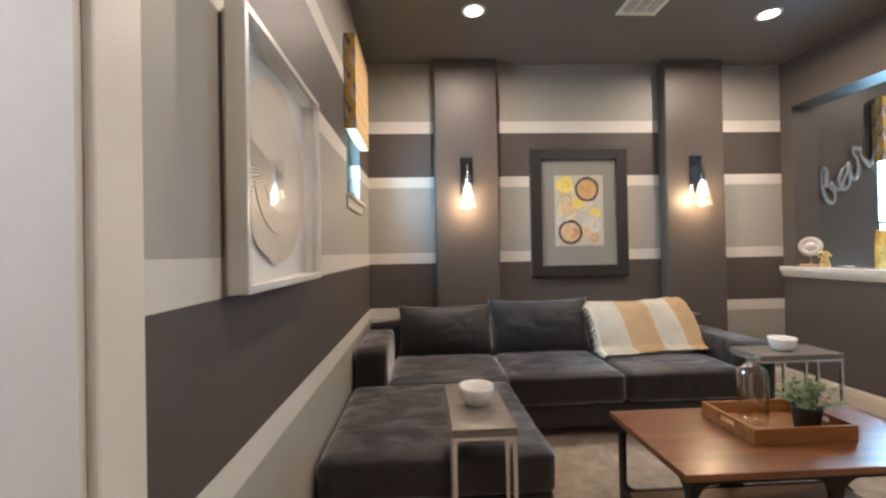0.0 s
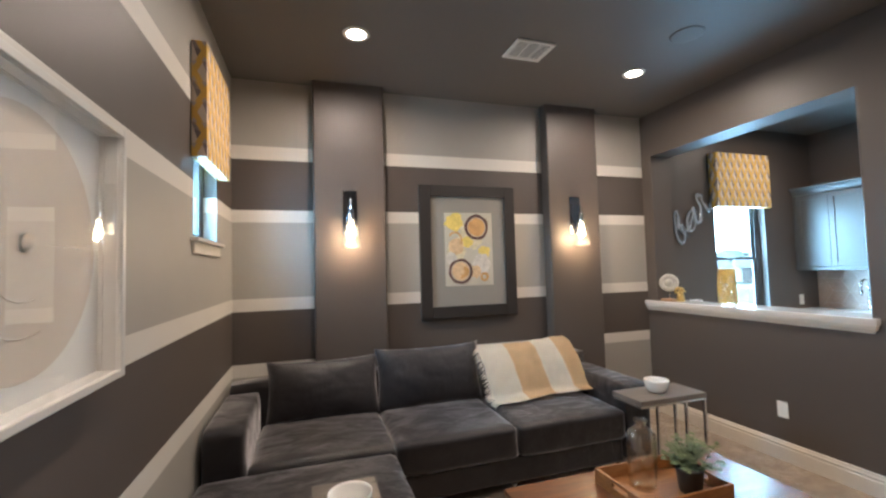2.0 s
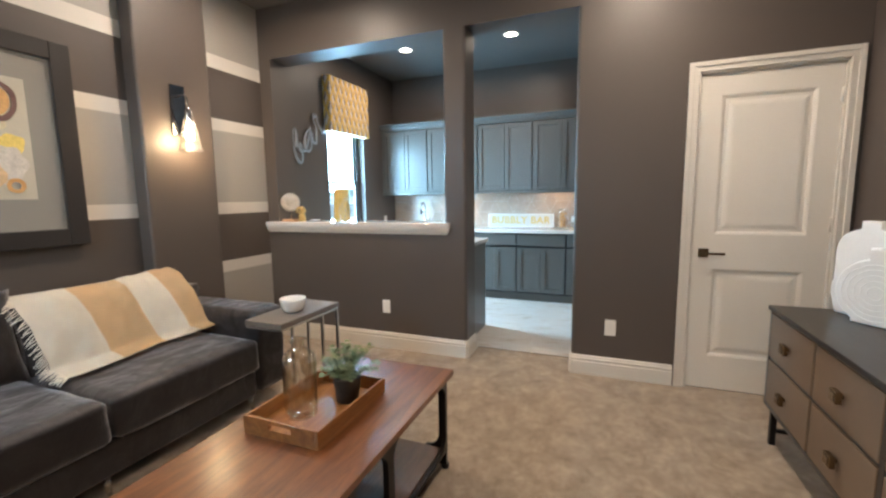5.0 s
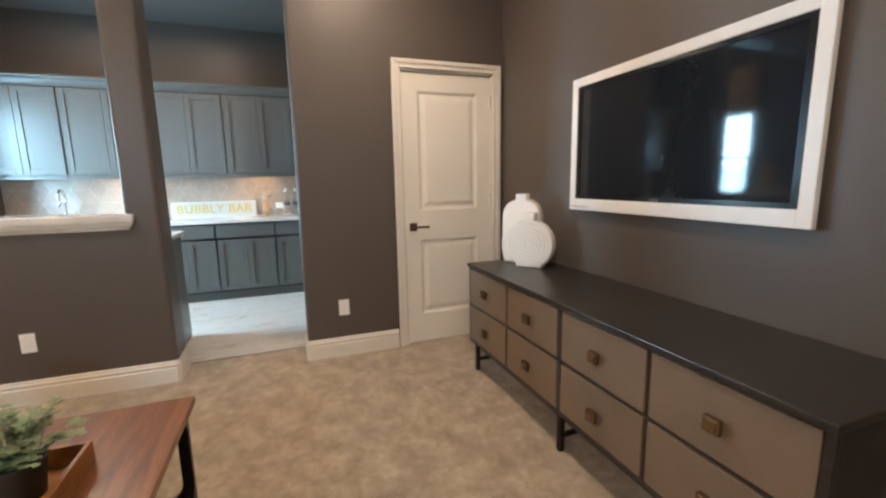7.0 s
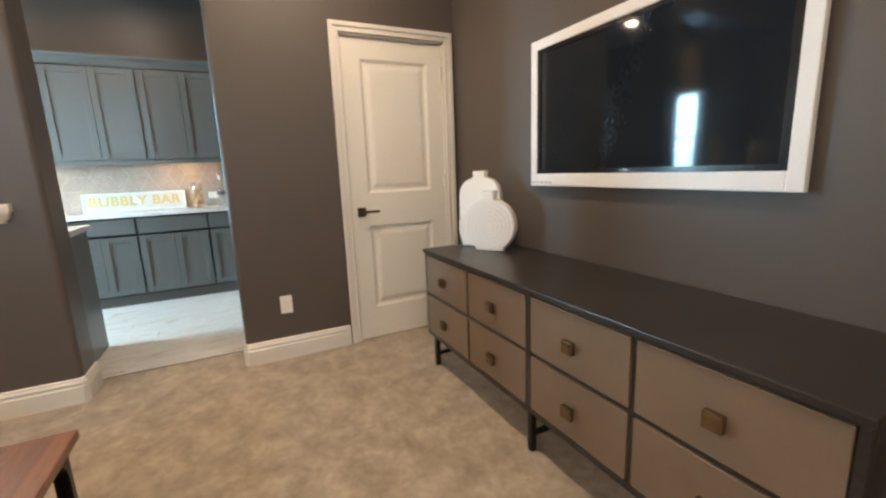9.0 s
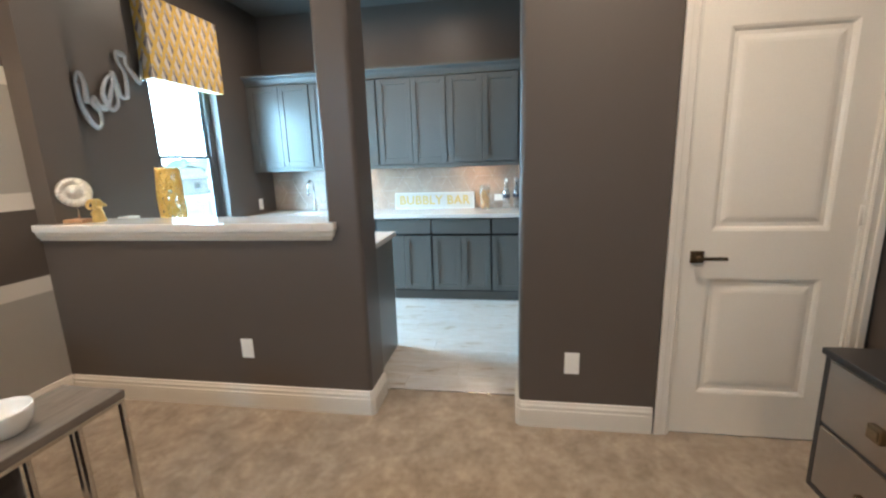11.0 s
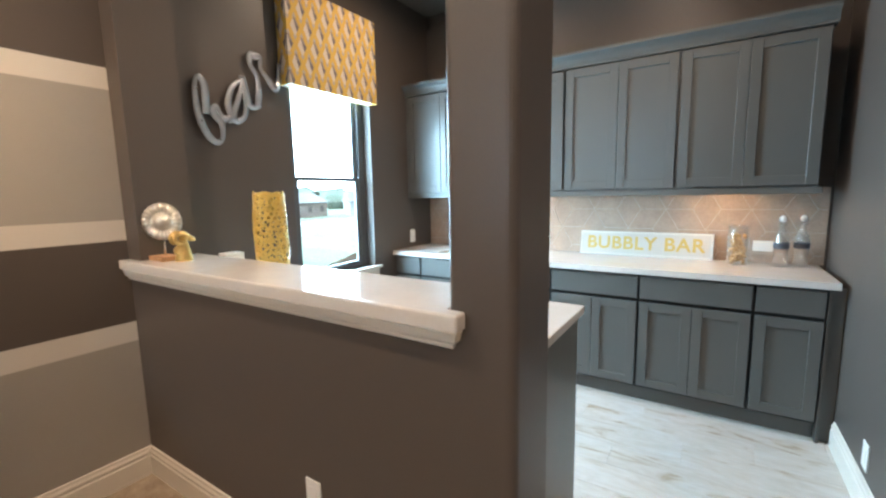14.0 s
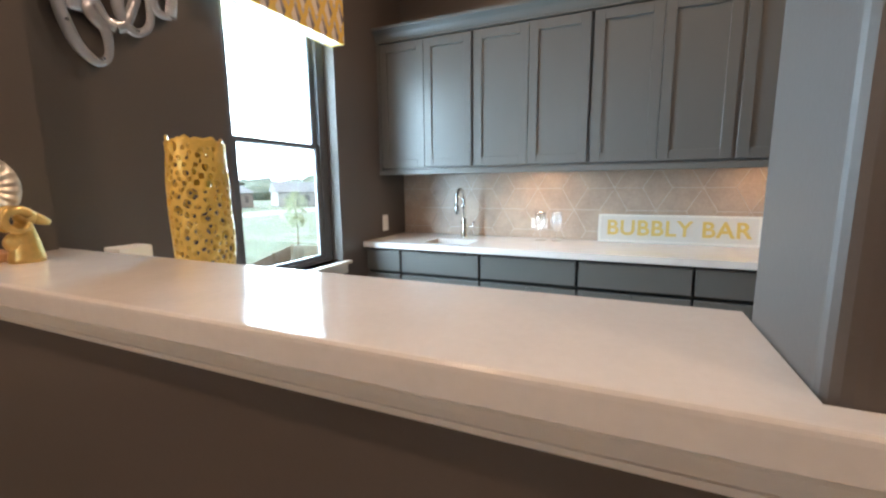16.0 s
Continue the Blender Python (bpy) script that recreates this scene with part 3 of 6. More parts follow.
def casing(name, x, y0, y1, z, w, out):
    """Door trim round an opening in an x wall: outer lip and inner bead."""
    bm = bmesh.new()
    for d0, d1, t in ((0.0, w, 0.014), (w * 0.55, w, 0.022), (0.004, 0.012, 0.018)):
        a, b = (x, x + out * t) if out > 0 else (x + out * t, x)
        box((a, y0 - d1, 0), (b, y0 - d0, z + d1), 0.003, 2, bm)
        box((a, y1 + d0, 0), (b, y1 + d1, z + d1), 0.003, 2, bm)
        box((a, y0 - d0, z + d0), (b, y1 + d0, z + d1), 0.003, 2, bm)
    return structure(name, bm, M_TRIM, "white moulded door casing", "door trim")


def panel_door(name, label, x, y0, y1, z1, out, handle_y, swing):
    """A two-panel door in an x wall; out: the side that shows."""
    door = tagged(thing(name, label, "door", (x, (y0 + y1) / 2, 0)), kind="structure")
    t = 0.035
    bm = bmesh.new()
    st, zs = 0.115, [(0.24, 0.85), (1.08, 1.98)]
    xa, xb = sorted((x, x - out * t))
    box((xa, y0, 0.008), (xb, y0 + st, z1), 0, 1, bm)
    box((xa, y1 - st, 0.008), (xb, y1, z1), 0, 1, bm)
    edges = [0.008] + [v for p in zs for v in p] + [z1]
    for k in range(0, len(edges), 2):
        box((xa, y0 + st, edges[k]), (xb, y1 - st, edges[k + 1]), 0, 1, bm)
    part("frame", bm, M_DOOR, door)
    for za, zb in zs:
        ya, yb = y0 + st, y1 - st
        bm = bmesh.new()
        ring = [(0, 0.0), (0.012, 0.004), (0.022, 0.011), (0.04, 0.011), (0.06, 0.005), (0.075, 0.003)]
        rows = []
        for ins, dep in ring:
            xx = x - out * dep
            rows.append([bm.verts.new(c) for c in ((xx, ya + ins, za + ins), (xx, yb - ins, za + ins), (xx, yb - ins, zb - ins), (xx, ya + ins, zb - ins))])
        for a, b in zip(rows, rows[1:]):
            for k in range(4):
                bm.faces.new((a[k], a[(k + 1) % 4], b[(k + 1) % 4], b[k]))
        bm.faces.new(rows[-1])
        part("panel", bm, M_DOOR, door)
    if handle_y is not None:
        h = part("handle", box((x, handle_y - 0.03, 0.925), (x + out * 0.012, handle_y + 0.03, 0.985), 0.002) if out > 0 else box((x - 0.012, handle_y - 0.03, 0.925), (x, handle_y + 0.03, 0.985), 0.002), M_PEWTER, door, "dark pewter lever handle on a square plate")
        bm = sweep([(x, handle_y, 0.955), (x + out * 0.05, handle_y, 0.955)], 0.011, 10)
        box((min(x + out * 0.042, x + out * 0.054), min(handle_y, handle_y + swing * 0.11) - 0.008, 0.947), (max(x + out * 0.042, x + out * 0.054), max(handle_y, handle_y + swing * 0.11) + 0.008, 0.963), 0.003, 2, bm)
        part("lever", bm, M_PEWTER, h)
        hy = y0 + 0.004 if abs(handle_y - y1) < abs(handle_y - y0) else y1 - 0.004
        for hz in (0.25, 1.15, 1.92):
            bm = sweep([(x + out * 0.008, hy, hz - 0.045), (x + out * 0.008, hy, hz + 0.045)], 0.008, 8)
            part("hinge", bm, M_TRIM, door)
    return door


casing("door_casing_closet", XR, CY0, CY1, CZ, 0.066, -1)
jamb = boxes(((XR - 0.002, CY0 - 0.002, 0), (XR2, CY0 + 0.012, CZ)), ((XR - 0.002, CY1 - 0.012, 0), (XR2, CY1 + 0.002, CZ)), ((XR - 0.002, CY0, CZ - 0.012), (XR2, CY1, CZ + 0.002)))
structure("door_jamb_closet", jamb, M_TRIM, "white door jamb", "door trim")
panel_door("door_1", "closed white two-panel door with a square-plate lever", XR + 0.012, CY0 + 0.014, CY1 - 0.014, CZ - 0.0145, -1, CY1 - 0.075, -1)
structure("door_casing_entry", boxes(((XL, DY1, 0), (XL + 0.018, DY1 + 0.112, DZ + 0.112)), ((XL, DY0 - 0.112, 0), (XL + 0.018, DY0, DZ + 0.112)), ((XL, DY0, DZ), (XL + 0.018, DY1, DZ + 0.112)), bevel=0.006), M_TRIM, "white flat door casing of the entry", "door trim")
jamb = boxes(((XL - T, DY1 - 0.014, 0), (XL + 0.002, DY1 + 0.002, DZ)), ((XL - T, DY0 - 0.002, 0), (XL + 0.002, DY0 + 0.014, DZ)), ((XL - T, DY0, DZ - 0.014), (XL + 0.002, DY1, DZ + 0.002)))
structure("door_jamb_entry", jamb, M_TRIM, "white door jamb of the entry", "door trim")


def window(name, label, axis, face, a0, a1, z0, z1, rail, sign, f=0.038, s=0.03):
    """A sash window in an opening; axis: the wall's running axis."""
    win = tagged(thing(name, label, "window", (a0, face, z0) if axis == "x" else (face, a0, z0)), kind="structure")

    def span(a, b, d0, d1, za, zb):
        lo, hi = sorted((face + sign * d0, face + sign * d1))
        return ((a, lo, za), (b, hi, zb)) if axis == "x" else ((lo, a, za), (hi, b, zb))
    part("frame", boxes(span(a0, a0 + f, 0.08, 0.14, z0, z1), span(a1 - f, a1, 0.08, 0.14, z0, z1), span(a0 + f, a1 - f, 0.08, 0.14, z0, z0 + 0.024), span(a0 + f, a1 - f, 0.08, 0.14, z1 - f, z1), bevel=0.003), M_WINFRAME, win, "dark bronze frame")
    for za, zb, off in ((z0 + 0.024, rail + 0.016, 0.0), (rail - 0.016, z1 - f, 0.018)):
        sash = part("sash", boxes(span(a0 + f, a0 + f + s, 0.088 + off, 0.106 + off, za, zb), span(a1 - f - s, a1 - f, 0.088 + off, 0.106 + off, za, zb), span(a0 + f + s, a1 - f - s, 0.088 + off, 0.106 + off, za, za + 0.028), span(a0 + f + s, a1 - f - s, 0.088 + off, 0.106 + off, zb - 0.028, zb), bevel=0.002), M_WINFRAME, win)
        pane = part("pane", boxes(span(a0 + f + s - 0.004, a1 - f - s + 0.004, 0.095 + off, 0.099 + off, za + 0.024, zb - 0.024)), M_WINPANE, sash)
        pane.visible_shadow = False
    bm = boxes(span(a0 - 0.055, a1 + 0.055, -0.04, 0.08, z0 - 0.022, z0), bevel=0.005)
    lo, hi = span(a0 - 0.035, a1 + 0.035, -0.016, -0.001, z0 - 0.085, z0 - 0.022)
    box(lo, hi, 0.004, 2, bm)
    part("sill", bm, M_TRIM, win, "white sill and apron")
    return win


window("window_1", "tall dark-framed sash window looking onto lawns", "x", YB, WX0, WX1, WZ0, WZ1, 1.56, 1, 0.07, 0.04)
window("window_2", "small high dark-framed window beside the striped corner", "y", XL, LY0, LY1, LZ0, LZ1, 2.28, -1)


def valance(label, axis, x0, x1, y0, y1, z0, z1):
    v = thing("valance", label, "valance", ((x0 + x1) / 2, (y0 + y1) / 2, z0), "window valances")
    bm = box((x0, y0, z0), (x1, y1, z1), 0.0)
    bm.faces.ensure_lookup_table()
    for f in bm.faces:
        n = f.normal
        f.normal_update()
        n = f.normal
        front = abs(n.y) > 0.5 if axis == "x" else abs(n.x) > 0.5
        f.material_index = 0 if front else 1
    bmesh.ops.delete(bm, geom=[f for f in bm.faces if f.normal.z < -0.5], context="FACES")
    bmesh.ops.solidify(bm, geom=list(bm.faces), thickness=0.012)
    part("cover", bm, [M_VALANCE, M_VALANCE_SIDE] if axis == "x" else [M_VALANCE_SIDE, M_VALANCE], v)
    part("lining", box((x0 + 0.014, y0 + 0.014, z0 + 0.004), (x1 - 0.014, y1 - 0.002, z0 + 0.012)) if axis == "x" else box((x0 + 0.002, y0 + 0.014, z0 + 0.004), (x1 - 0.014, y1 - 0.014, z0 + 0.012)), M_LINING, v, "white lining")
    return v


valance("stiff valance with yellow and grey lozenges over the bar window", "x", 4.715, 5.545, 3.98, YB - 0.002, 2.155, 2.775)
valance("stiff valance with yellow and grey lozenges over the high window", "y", XL + 0.002, -0.20, 2.917, 3.56, 2.17, 2.80)

# ---- bar top and cabinets ----
bt = thing("bar_ledge", "white quartz ledge on a moulded white nosing over the half wall", "counter", (3.9, 3.1, 1.042))
LEDGE = 1.142
bm = bmesh.new()
plan = [(3.72, 2.16), (XR - 0.002, 2.16), (XR - 0.002, QY0 + 0.002), (4.04, QY0 + 0.002), (4.04, YB - 0.002), (3.72, YB - 0.002)]
f = bm.faces.new([bm.verts.new((x, y, LEDGE - 0.042)) for x, y in plan])
up = bmesh.ops.extrude_face_region(bm, geom=[f])["geom"]
bmesh.ops.translate(bm, verts=[g for g in up if isinstance(g, bmesh.types.BMVert)], vec=(0, 0, 0.042))
corner = [e for e in bm.edges if all(v.co.x < 3.721 and v.co.y < 2.161 for v in e.verts)]
bmesh.ops.bevel(bm, geom=corner, offset=0.008, segments=3, profile=0.5, affect="EDGES")
rim = [e for e in bm.edges if (max(v.co.x for v in e.verts) < 3.729 or max(v.co.y for v in e.verts) < 2.169) and min(v.co.z for v in e.verts) > LEDGE - 0.001]
bmesh.ops.bevel(bm, geom=rim, offset=0.009, segments=3, profile=0.6, affect="EDGES")
part("slab", bm, M_QUARTZ, bt)
# moulded nosing that follows the front of the wall and returns to it at the open end
prof = [(0.0, 1.042), (0.008, 1.042), (0.012, 1.046), (0.012, 1.054), (0.017, 1.058), (0.026, 1.066), (0.029, 1.078), (0.030, 1.086), (0.033, 1.088), (0.033, LEDGE - 0.0425), (0.0, LEDGE - 0.0425)]
bm = bmesh.new()
rows = []
for ex, ey in ((0, 1), (-1, -1), (1, -1)):
    row = []
    for d, h in prof:
        x = XR - 0.001 - (0.0 if ex > 0 else d)
        y = YB - 0.002 if ey > 0 else 2.202 - d
        row.append(bm.verts.new((x, y, h)))
    rows.append(row)
for a, b in zip(rows, rows[1:]):
    for k in range(len(prof) - 1):
        bm.faces.new((a[k], b[k], b[k + 1], a[k + 1]))
bm.faces.new(rows[0])
part("nosing", bm, M_TRIM, bt, "white moulded nosing")


def shaker(bm, x, y0, y1, z0, z1, rail=0.055, t=0.018):
    """A recessed-panel front facing -x."""
    box((x, y0, z0), (x + t, y0 + rail, z1), 0.0015, 1, bm)
    box((x, y1 - rail, z0), (x + t, y1, z1), 0.0015, 1, bm)
    box((x, y0 + rail, z0), (x + t, y1 - rail, z0 + rail), 0.0015, 1, bm)
    box((x, y0 + rail, z1 - rail), (x + t, y1 - rail, z1), 0.0015, 1, bm)
    box((x + 0.011, y0 + rail - 0.002, z0 + rail - 0.002), (x + t, y1 - rail + 0.002, z1 - rail + 0.002), 0, 1, bm)
    return bm


LX, UX = 5.835, 6.045
for y0, y1 in ((3.80, YB - 0.004), (3.225, 3.80), (2.626, 3.225), (2.035, 2.626), (1.42, 2.035), (1.10, 1.42)):
    cab = thing("base_cabinet", "slate-grey shaker base cabinet with a drawer over doors", "cabinet", (LX + 0.3, (y0 + y1) / 2, 0), "bar base cabinets")
    # near-black carcass: the shade between the fronts is put into its colour
    part("body", boxes(((LX + 0.04, y0, 0.10), (BX - 0.002, y1, 0.888))), M_TOE_GAPS, cab, "carcass coloured near-black for the shade in the door gaps")
    part("toe_kick", boxes(((LX + 0.07, y0, 0.0), (BX - 0.01, y1, 0.10))), M_CAB, cab)
    g = 0.009
    part("drawer", box((LX, y0 + g, 0.725), (LX + 0.019, y1 - g, 0.87), 0.002), M_CAB, cab)
    if y1 - y0 > 0.5:
        ym = (y0 + y1) / 2
        part("door", shaker(bmesh.new(), LX, y0 + g, ym - 0.002, 0.125, 0.70), M_CAB, cab)
        part("door", shaker(bmesh.new(), LX, ym + 0.002, y1 - g, 0.125, 0.70), M_CAB, cab)
    elif y1 - y0 > 0.29:
        part("door", shaker(bmesh.new(), LX, y0 + g, y1 - g, 0.125, 0.70), M_CAB, cab)
    else:
        part("door", box((LX, y0 + g, 0.125), (LX + 0.019, y1 - g, 0.70), 0.002), M_CAB, cab)
filler = thing("filler_panel", "slate-grey end panel with a cut-out foot beside the wall", "cabinet", (LX + 0.3, 1.06, 0))
part("panel", boxes(((LX + 0.01, 1.083, 0.0), (BX - 0.002, 1.098, 0.888))), M_CAB, filler)
part("scribe", boxes(((LX + 0.045, BY + 0.001, 0.0), (LX + 0.06, 1.0825, 0.888))), M_CAB, filler)

# counter with the sink's cut-out
SX0, SX1, SY0, SY1 = 5.885, 6.14, 3.335, 3.65
ct = thing("bar_counter", "white quartz counter with a small undermount sink", "counter", (6.1, 2.5, 0.89))
sl = bmesh.new()
gx, gy = [LX - 0.03, SX0, SX1, BX - 0.003], [1.06, SY0, SY1, YB - 0.003]
for za in (0.89, 0.928):
    for i in range(3):
        for j in range(3):
            if (i, j) != (1, 1):
                sl.faces.new([sl.verts.new((gx[a], gy[b], za)) for a, b in ((i, j), (i + 1, j), (i + 1, j + 1), (i, j + 1))])
for loop in ([(gx[0], gy[0]), (gx[3], gy[0]), (gx[3], gy[3]), (gx[0], gy[3])], [(SX0, SY0), (SX1, SY0), (SX1, SY1), (SX0, SY1)]):
    for k in range(4):
        (xa, ya), (xb, yb) = loop[k - 1], loop[k]
        sl.faces.new([sl.verts.new(c) for c in ((xa, ya, 0.89), (xb, yb, 0.89), (xb, yb, 0.928), (xa, ya, 0.928))])
bmesh.ops.remove_doubles(sl, verts=sl.verts, dist=1e-5)
part("slab", sl, M_QUARTZ, ct)
sink = thing("sink", "small steel undermount bar sink", "sink", (6.01, 3.49, 0.74))
part("basin", boxes(((SX0 - 0.01, SY0 - 0.01, 0.74), (SX1 + 0.01, SY1 + 0.01, 0.75)), ((SX0 - 0.01, SY0 - 0.01, 0.75), (SX0 - 0.002, SY1 + 0.01, 0.889)), ((SX1 + 0.002, SY0 - 0.01, 0.75), (SX1 + 0.01, SY1 + 0.01, 0.889)), ((SX0 - 0.002, SY0 - 0.01, 0.75), (SX1 + 0.002, SY0 - 0.002, 0.889)), ((SX0 - 0.002, SY1 + 0.002, 0.75), (SX1 + 0.002, SY1 + 0.01, 0.889))), M_STEEL, sink)
part("drain", lathe([(0.0, 0.752), (0.03, 0.752), (0.035, 0.751)], 20, (6.01, 3.49, 0)), M_CHROME, sink)

fc = thing("faucet", "tall brushed-steel gooseneck bar faucet", "faucet", (6.27, 3.495, 0.928))
bm = lathe([(0.0, 0.0), (0.026, 0.0), (0.026, 0.008), (0.019, 0.012), (0.019, 0.13), (0.014, 0.14), (0.0, 0.14)], 20, (6.27, 3.495, 0.928))
part("base", bm, M_STEEL, fc)
pts = [(6.27, 3.495, 1.05), (6.27, 3.495, 1.17)] + [(6.20 + 0.07 * math.cos(a), 3.495, 1.21 + 0.075 * math.sin(a)) for a in [k * math.pi / 10 for k in range(11)]] + [(6.13, 3.495, 1.16)]
part("spout", sweep(pts, 0.0135, 12, (0, 1, 0)), M_STEEL, fc)
part("spray_head", lathe([(0.0, 0.0), (0.016, 0.0), (0.018, 0.03), (0.0145, 0.06), (0.0, 0.06)], 16, (6.13, 3.495, 1.11)), M_STEEL, fc)
part("lever", sweep([(6.27, 3.48, 1.01), (6.27, 3.425, 1.015), (6.27, 3.415, 1.05)], 0.007, 10), M_STEEL, fc)

for y0, y1 in ((3.348, 4.058), (2.61, 3.348), (1.873, 2.61), (1.15, 1.873)):
    cab = thing("wall_cabinet", "slate-grey shaker wall cabinet with two doors", "cabinet", (UX + 0.18, (y0 + y1) / 2, 1.43), "bar wall cabinets")
    part("body", boxes(((UX + 0.03, y0, 1.43), (BX - 0.002, y1, 2.31))), M_CAB, cab)
    ym = (y0 + y1) / 2
    part("door", shaker(bmesh.new(), UX, y0 + 0.010, ym - 0.0015, 1.447, 2.296), M_CAB, cab)
    part("door", shaker(bmesh.new(), UX, ym + 0.0015, y1 - 0.010, 1.447, 2.296), M_CAB, cab)
cm = thing("crown_moulding", "slate-grey crown and light rail along the wall cabinets", "moulding", (6.2, 2.5, 1.4))
prof = [(0.03, 2.311), (-0.002, 2.311), (-0.002, 2.325), (0.004, 2.33), (0.008, 2.343), (0.018, 2.362), (0.034, 2.378), (0.042, 2.384), (0.045, 2.39), (0.045, 2.405), (-0.2, 2.405), (-0.2, 2.311)]
bm = bmesh.new()
ends = [[bm.verts.new((UX - d if k != 0 else UX + 0.05, y, z)) for k, (d, z) in enumerate(prof)] for y in (1.135, YB - 0.003)]
for k in range(len(prof)):
    j = (k + 1) % len(prof)
    bm.faces.new((ends[0][k], ends[0][j], ends[1][j], ends[1][k]))
for e in ends:
    bm.faces.new(e)
part("crown", bm, M_CAB, cm)
part("light_rail", boxes(((UX + 0.003, 1.135, 1.395), (UX + 0.021, YB - 0.003, 1.43)), ((UX + 0.021, 1.135, 1.395), (BX - 0.002, 1.15, 1.43)), bevel=0.003), M_CAB, cm)
part("filler", boxes(((UX + 0.012, 4.059, 1.431), (UX + 0.03, YB - 0.003, 2.31))), M_CAB, cm)
for ly in (2.95, 1.60):
    st = thing("cabinet_light", "slim warm light bar fixed under the wall cabinets", "light", (6.22, ly, 1.41), "under-cabinet lights")
    part("housing", box((6.17, ly - 0.15, 1.414), (6.23, ly + 0.15, 1.428), 0.003), M_WHITEPLASTIC, st)
    part("diffuser", box((6.178, ly - 0.14, 1.409), (6.222, ly + 0.14, 1.4135), 0.001), M_GLOW_STRIP, st, "glowing diffuser")

# peninsula behind the half wall
pen = thing("peninsula_cabinet", "slate-grey cabinet run behind the half wall", "cabinet", (4.28, 3.1, 0))
part("body", boxes(((XR2 + 0.002, 2.145, 0.10), (4.70, YB - 0.003, 0.888))), M_CAB, pen)
part("toe_kick", boxes(((XR2 + 0.002, 2.16, 0.0), (4.64, YB - 0.003, 0.10))), M_TOE_GAPS, pen)
part("end_panel", box((XR2 + 0.004, 2.13, 0.0), (4.715, 2.145, 0.888), 0.002), M_CAB, pen)
for y0, y1 in ((2.145, 2.78), (2.78, 3.42), (3.42, 4.07)):
    bm = bmesh.new()
    box((4.70, y0 + 0.01, 0.125), (4.718, y1 - 0.01, 0.87), 0.002, 1, bm)
    part("door", bm, M_CAB, pen)
pc = thing("peninsula_counter", "white quartz counter behind the raised ledge", "counter", (4.28, 3.1, 0.89))
part("slab", box((XR2 + 0.002, 2.11, 0.89), (4.75, YB - 0.003, 0.928), 0.004), M_QUARTZ, pc)


# ---- ceiling fittings ----
for cx, cy, _ in CANS:
    d = thing("downlight", "round recessed ceiling light with a white trim ring, lit", "light", (cx, cy, CEILING), "recessed ceiling lights")
    part("trim_ring", lathe([(0.062, 0.0), (0.062, -0.004), (0.075, -0.008), (0.088, -0.004), (0.089, 0.0)], 36, (cx, cy, CEILING)), M_TRIM, d)
    part("lens", lathe([(0.0, -0.0045), (0.04, -0.0045), (0.063, -0.003)], 36, (cx, cy, CEILING)), M_GLOW_CAN, d, "glowing lens")

vent = thing("ceiling_vent", "white three-panel ceiling air vent", "vent", (1.86, 3.09, CEILING))
vx0, vx1, vy0, vy1 = 1.71, 2.015, 2.965, 3.22
part("backing", box((vx0 + 0.02, vy0 + 0.02, CEILING - 0.004), (vx1 - 0.02, vy1 - 0.02, CEILING - 0.001)), M_TOE_GAPS, vent)
fz = (CEILING - 0.014, CEILING - 0.001)
part("frame", boxes(((vx0, vy0, fz[0]), (vx1, vy0 + 0.026, fz[1])), ((vx0, vy1 - 0.026, fz[0]), (vx1, vy1, fz[1])), ((vx0, vy0 + 0.026, fz[0]), (vx0 + 0.026, vy1 - 0.026, fz[1])), ((vx1 - 0.026, vy0 + 0.026, fz[0]), (vx1, vy1 - 0.026, fz[1])), ((vx0 + 0.106, vy0 + 0.026, fz[0]), (vx0 + 0.114, vy1 - 0.026, fz[1])), ((vx0 + 0.194, vy0 + 0.026, fz[0]), (vx0 + 0.202, vy1 - 0.026, fz[1])), bevel=0.002), M_VENT, vent)
for k in range(13):
    yy = vy0 + 0.038 + k * 0.0155
    tmp = box((vx0 + 0.026, yy - 0.0068, CEILING - 0.0125), (vx1 - 0.026, yy + 0.007, CEILING - 0.0112))
    bmesh.ops.rotate(tmp, verts=tmp.verts, cent=(1.86, yy, CEILING - 0.011), matrix=Matrix.Rotation(radians(16), 3, "X"))
    part("slat", tmp, M_VENT, vent)
for sx, sy in ((2.845, 2.63), (0.69, 2.66)):
    sp = thing("ceiling_speaker", "flush round ceiling speaker painted dark like the ceiling", "speaker", (sx, sy, CEILING), "ceiling speakers")
    part("grille", lathe([(0.0, -0.006), (0.098, -0.006), (0.108, -0.004), (0.11, 0.0)], 40, (sx, sy, CEILING)), M_CEIL, sp)


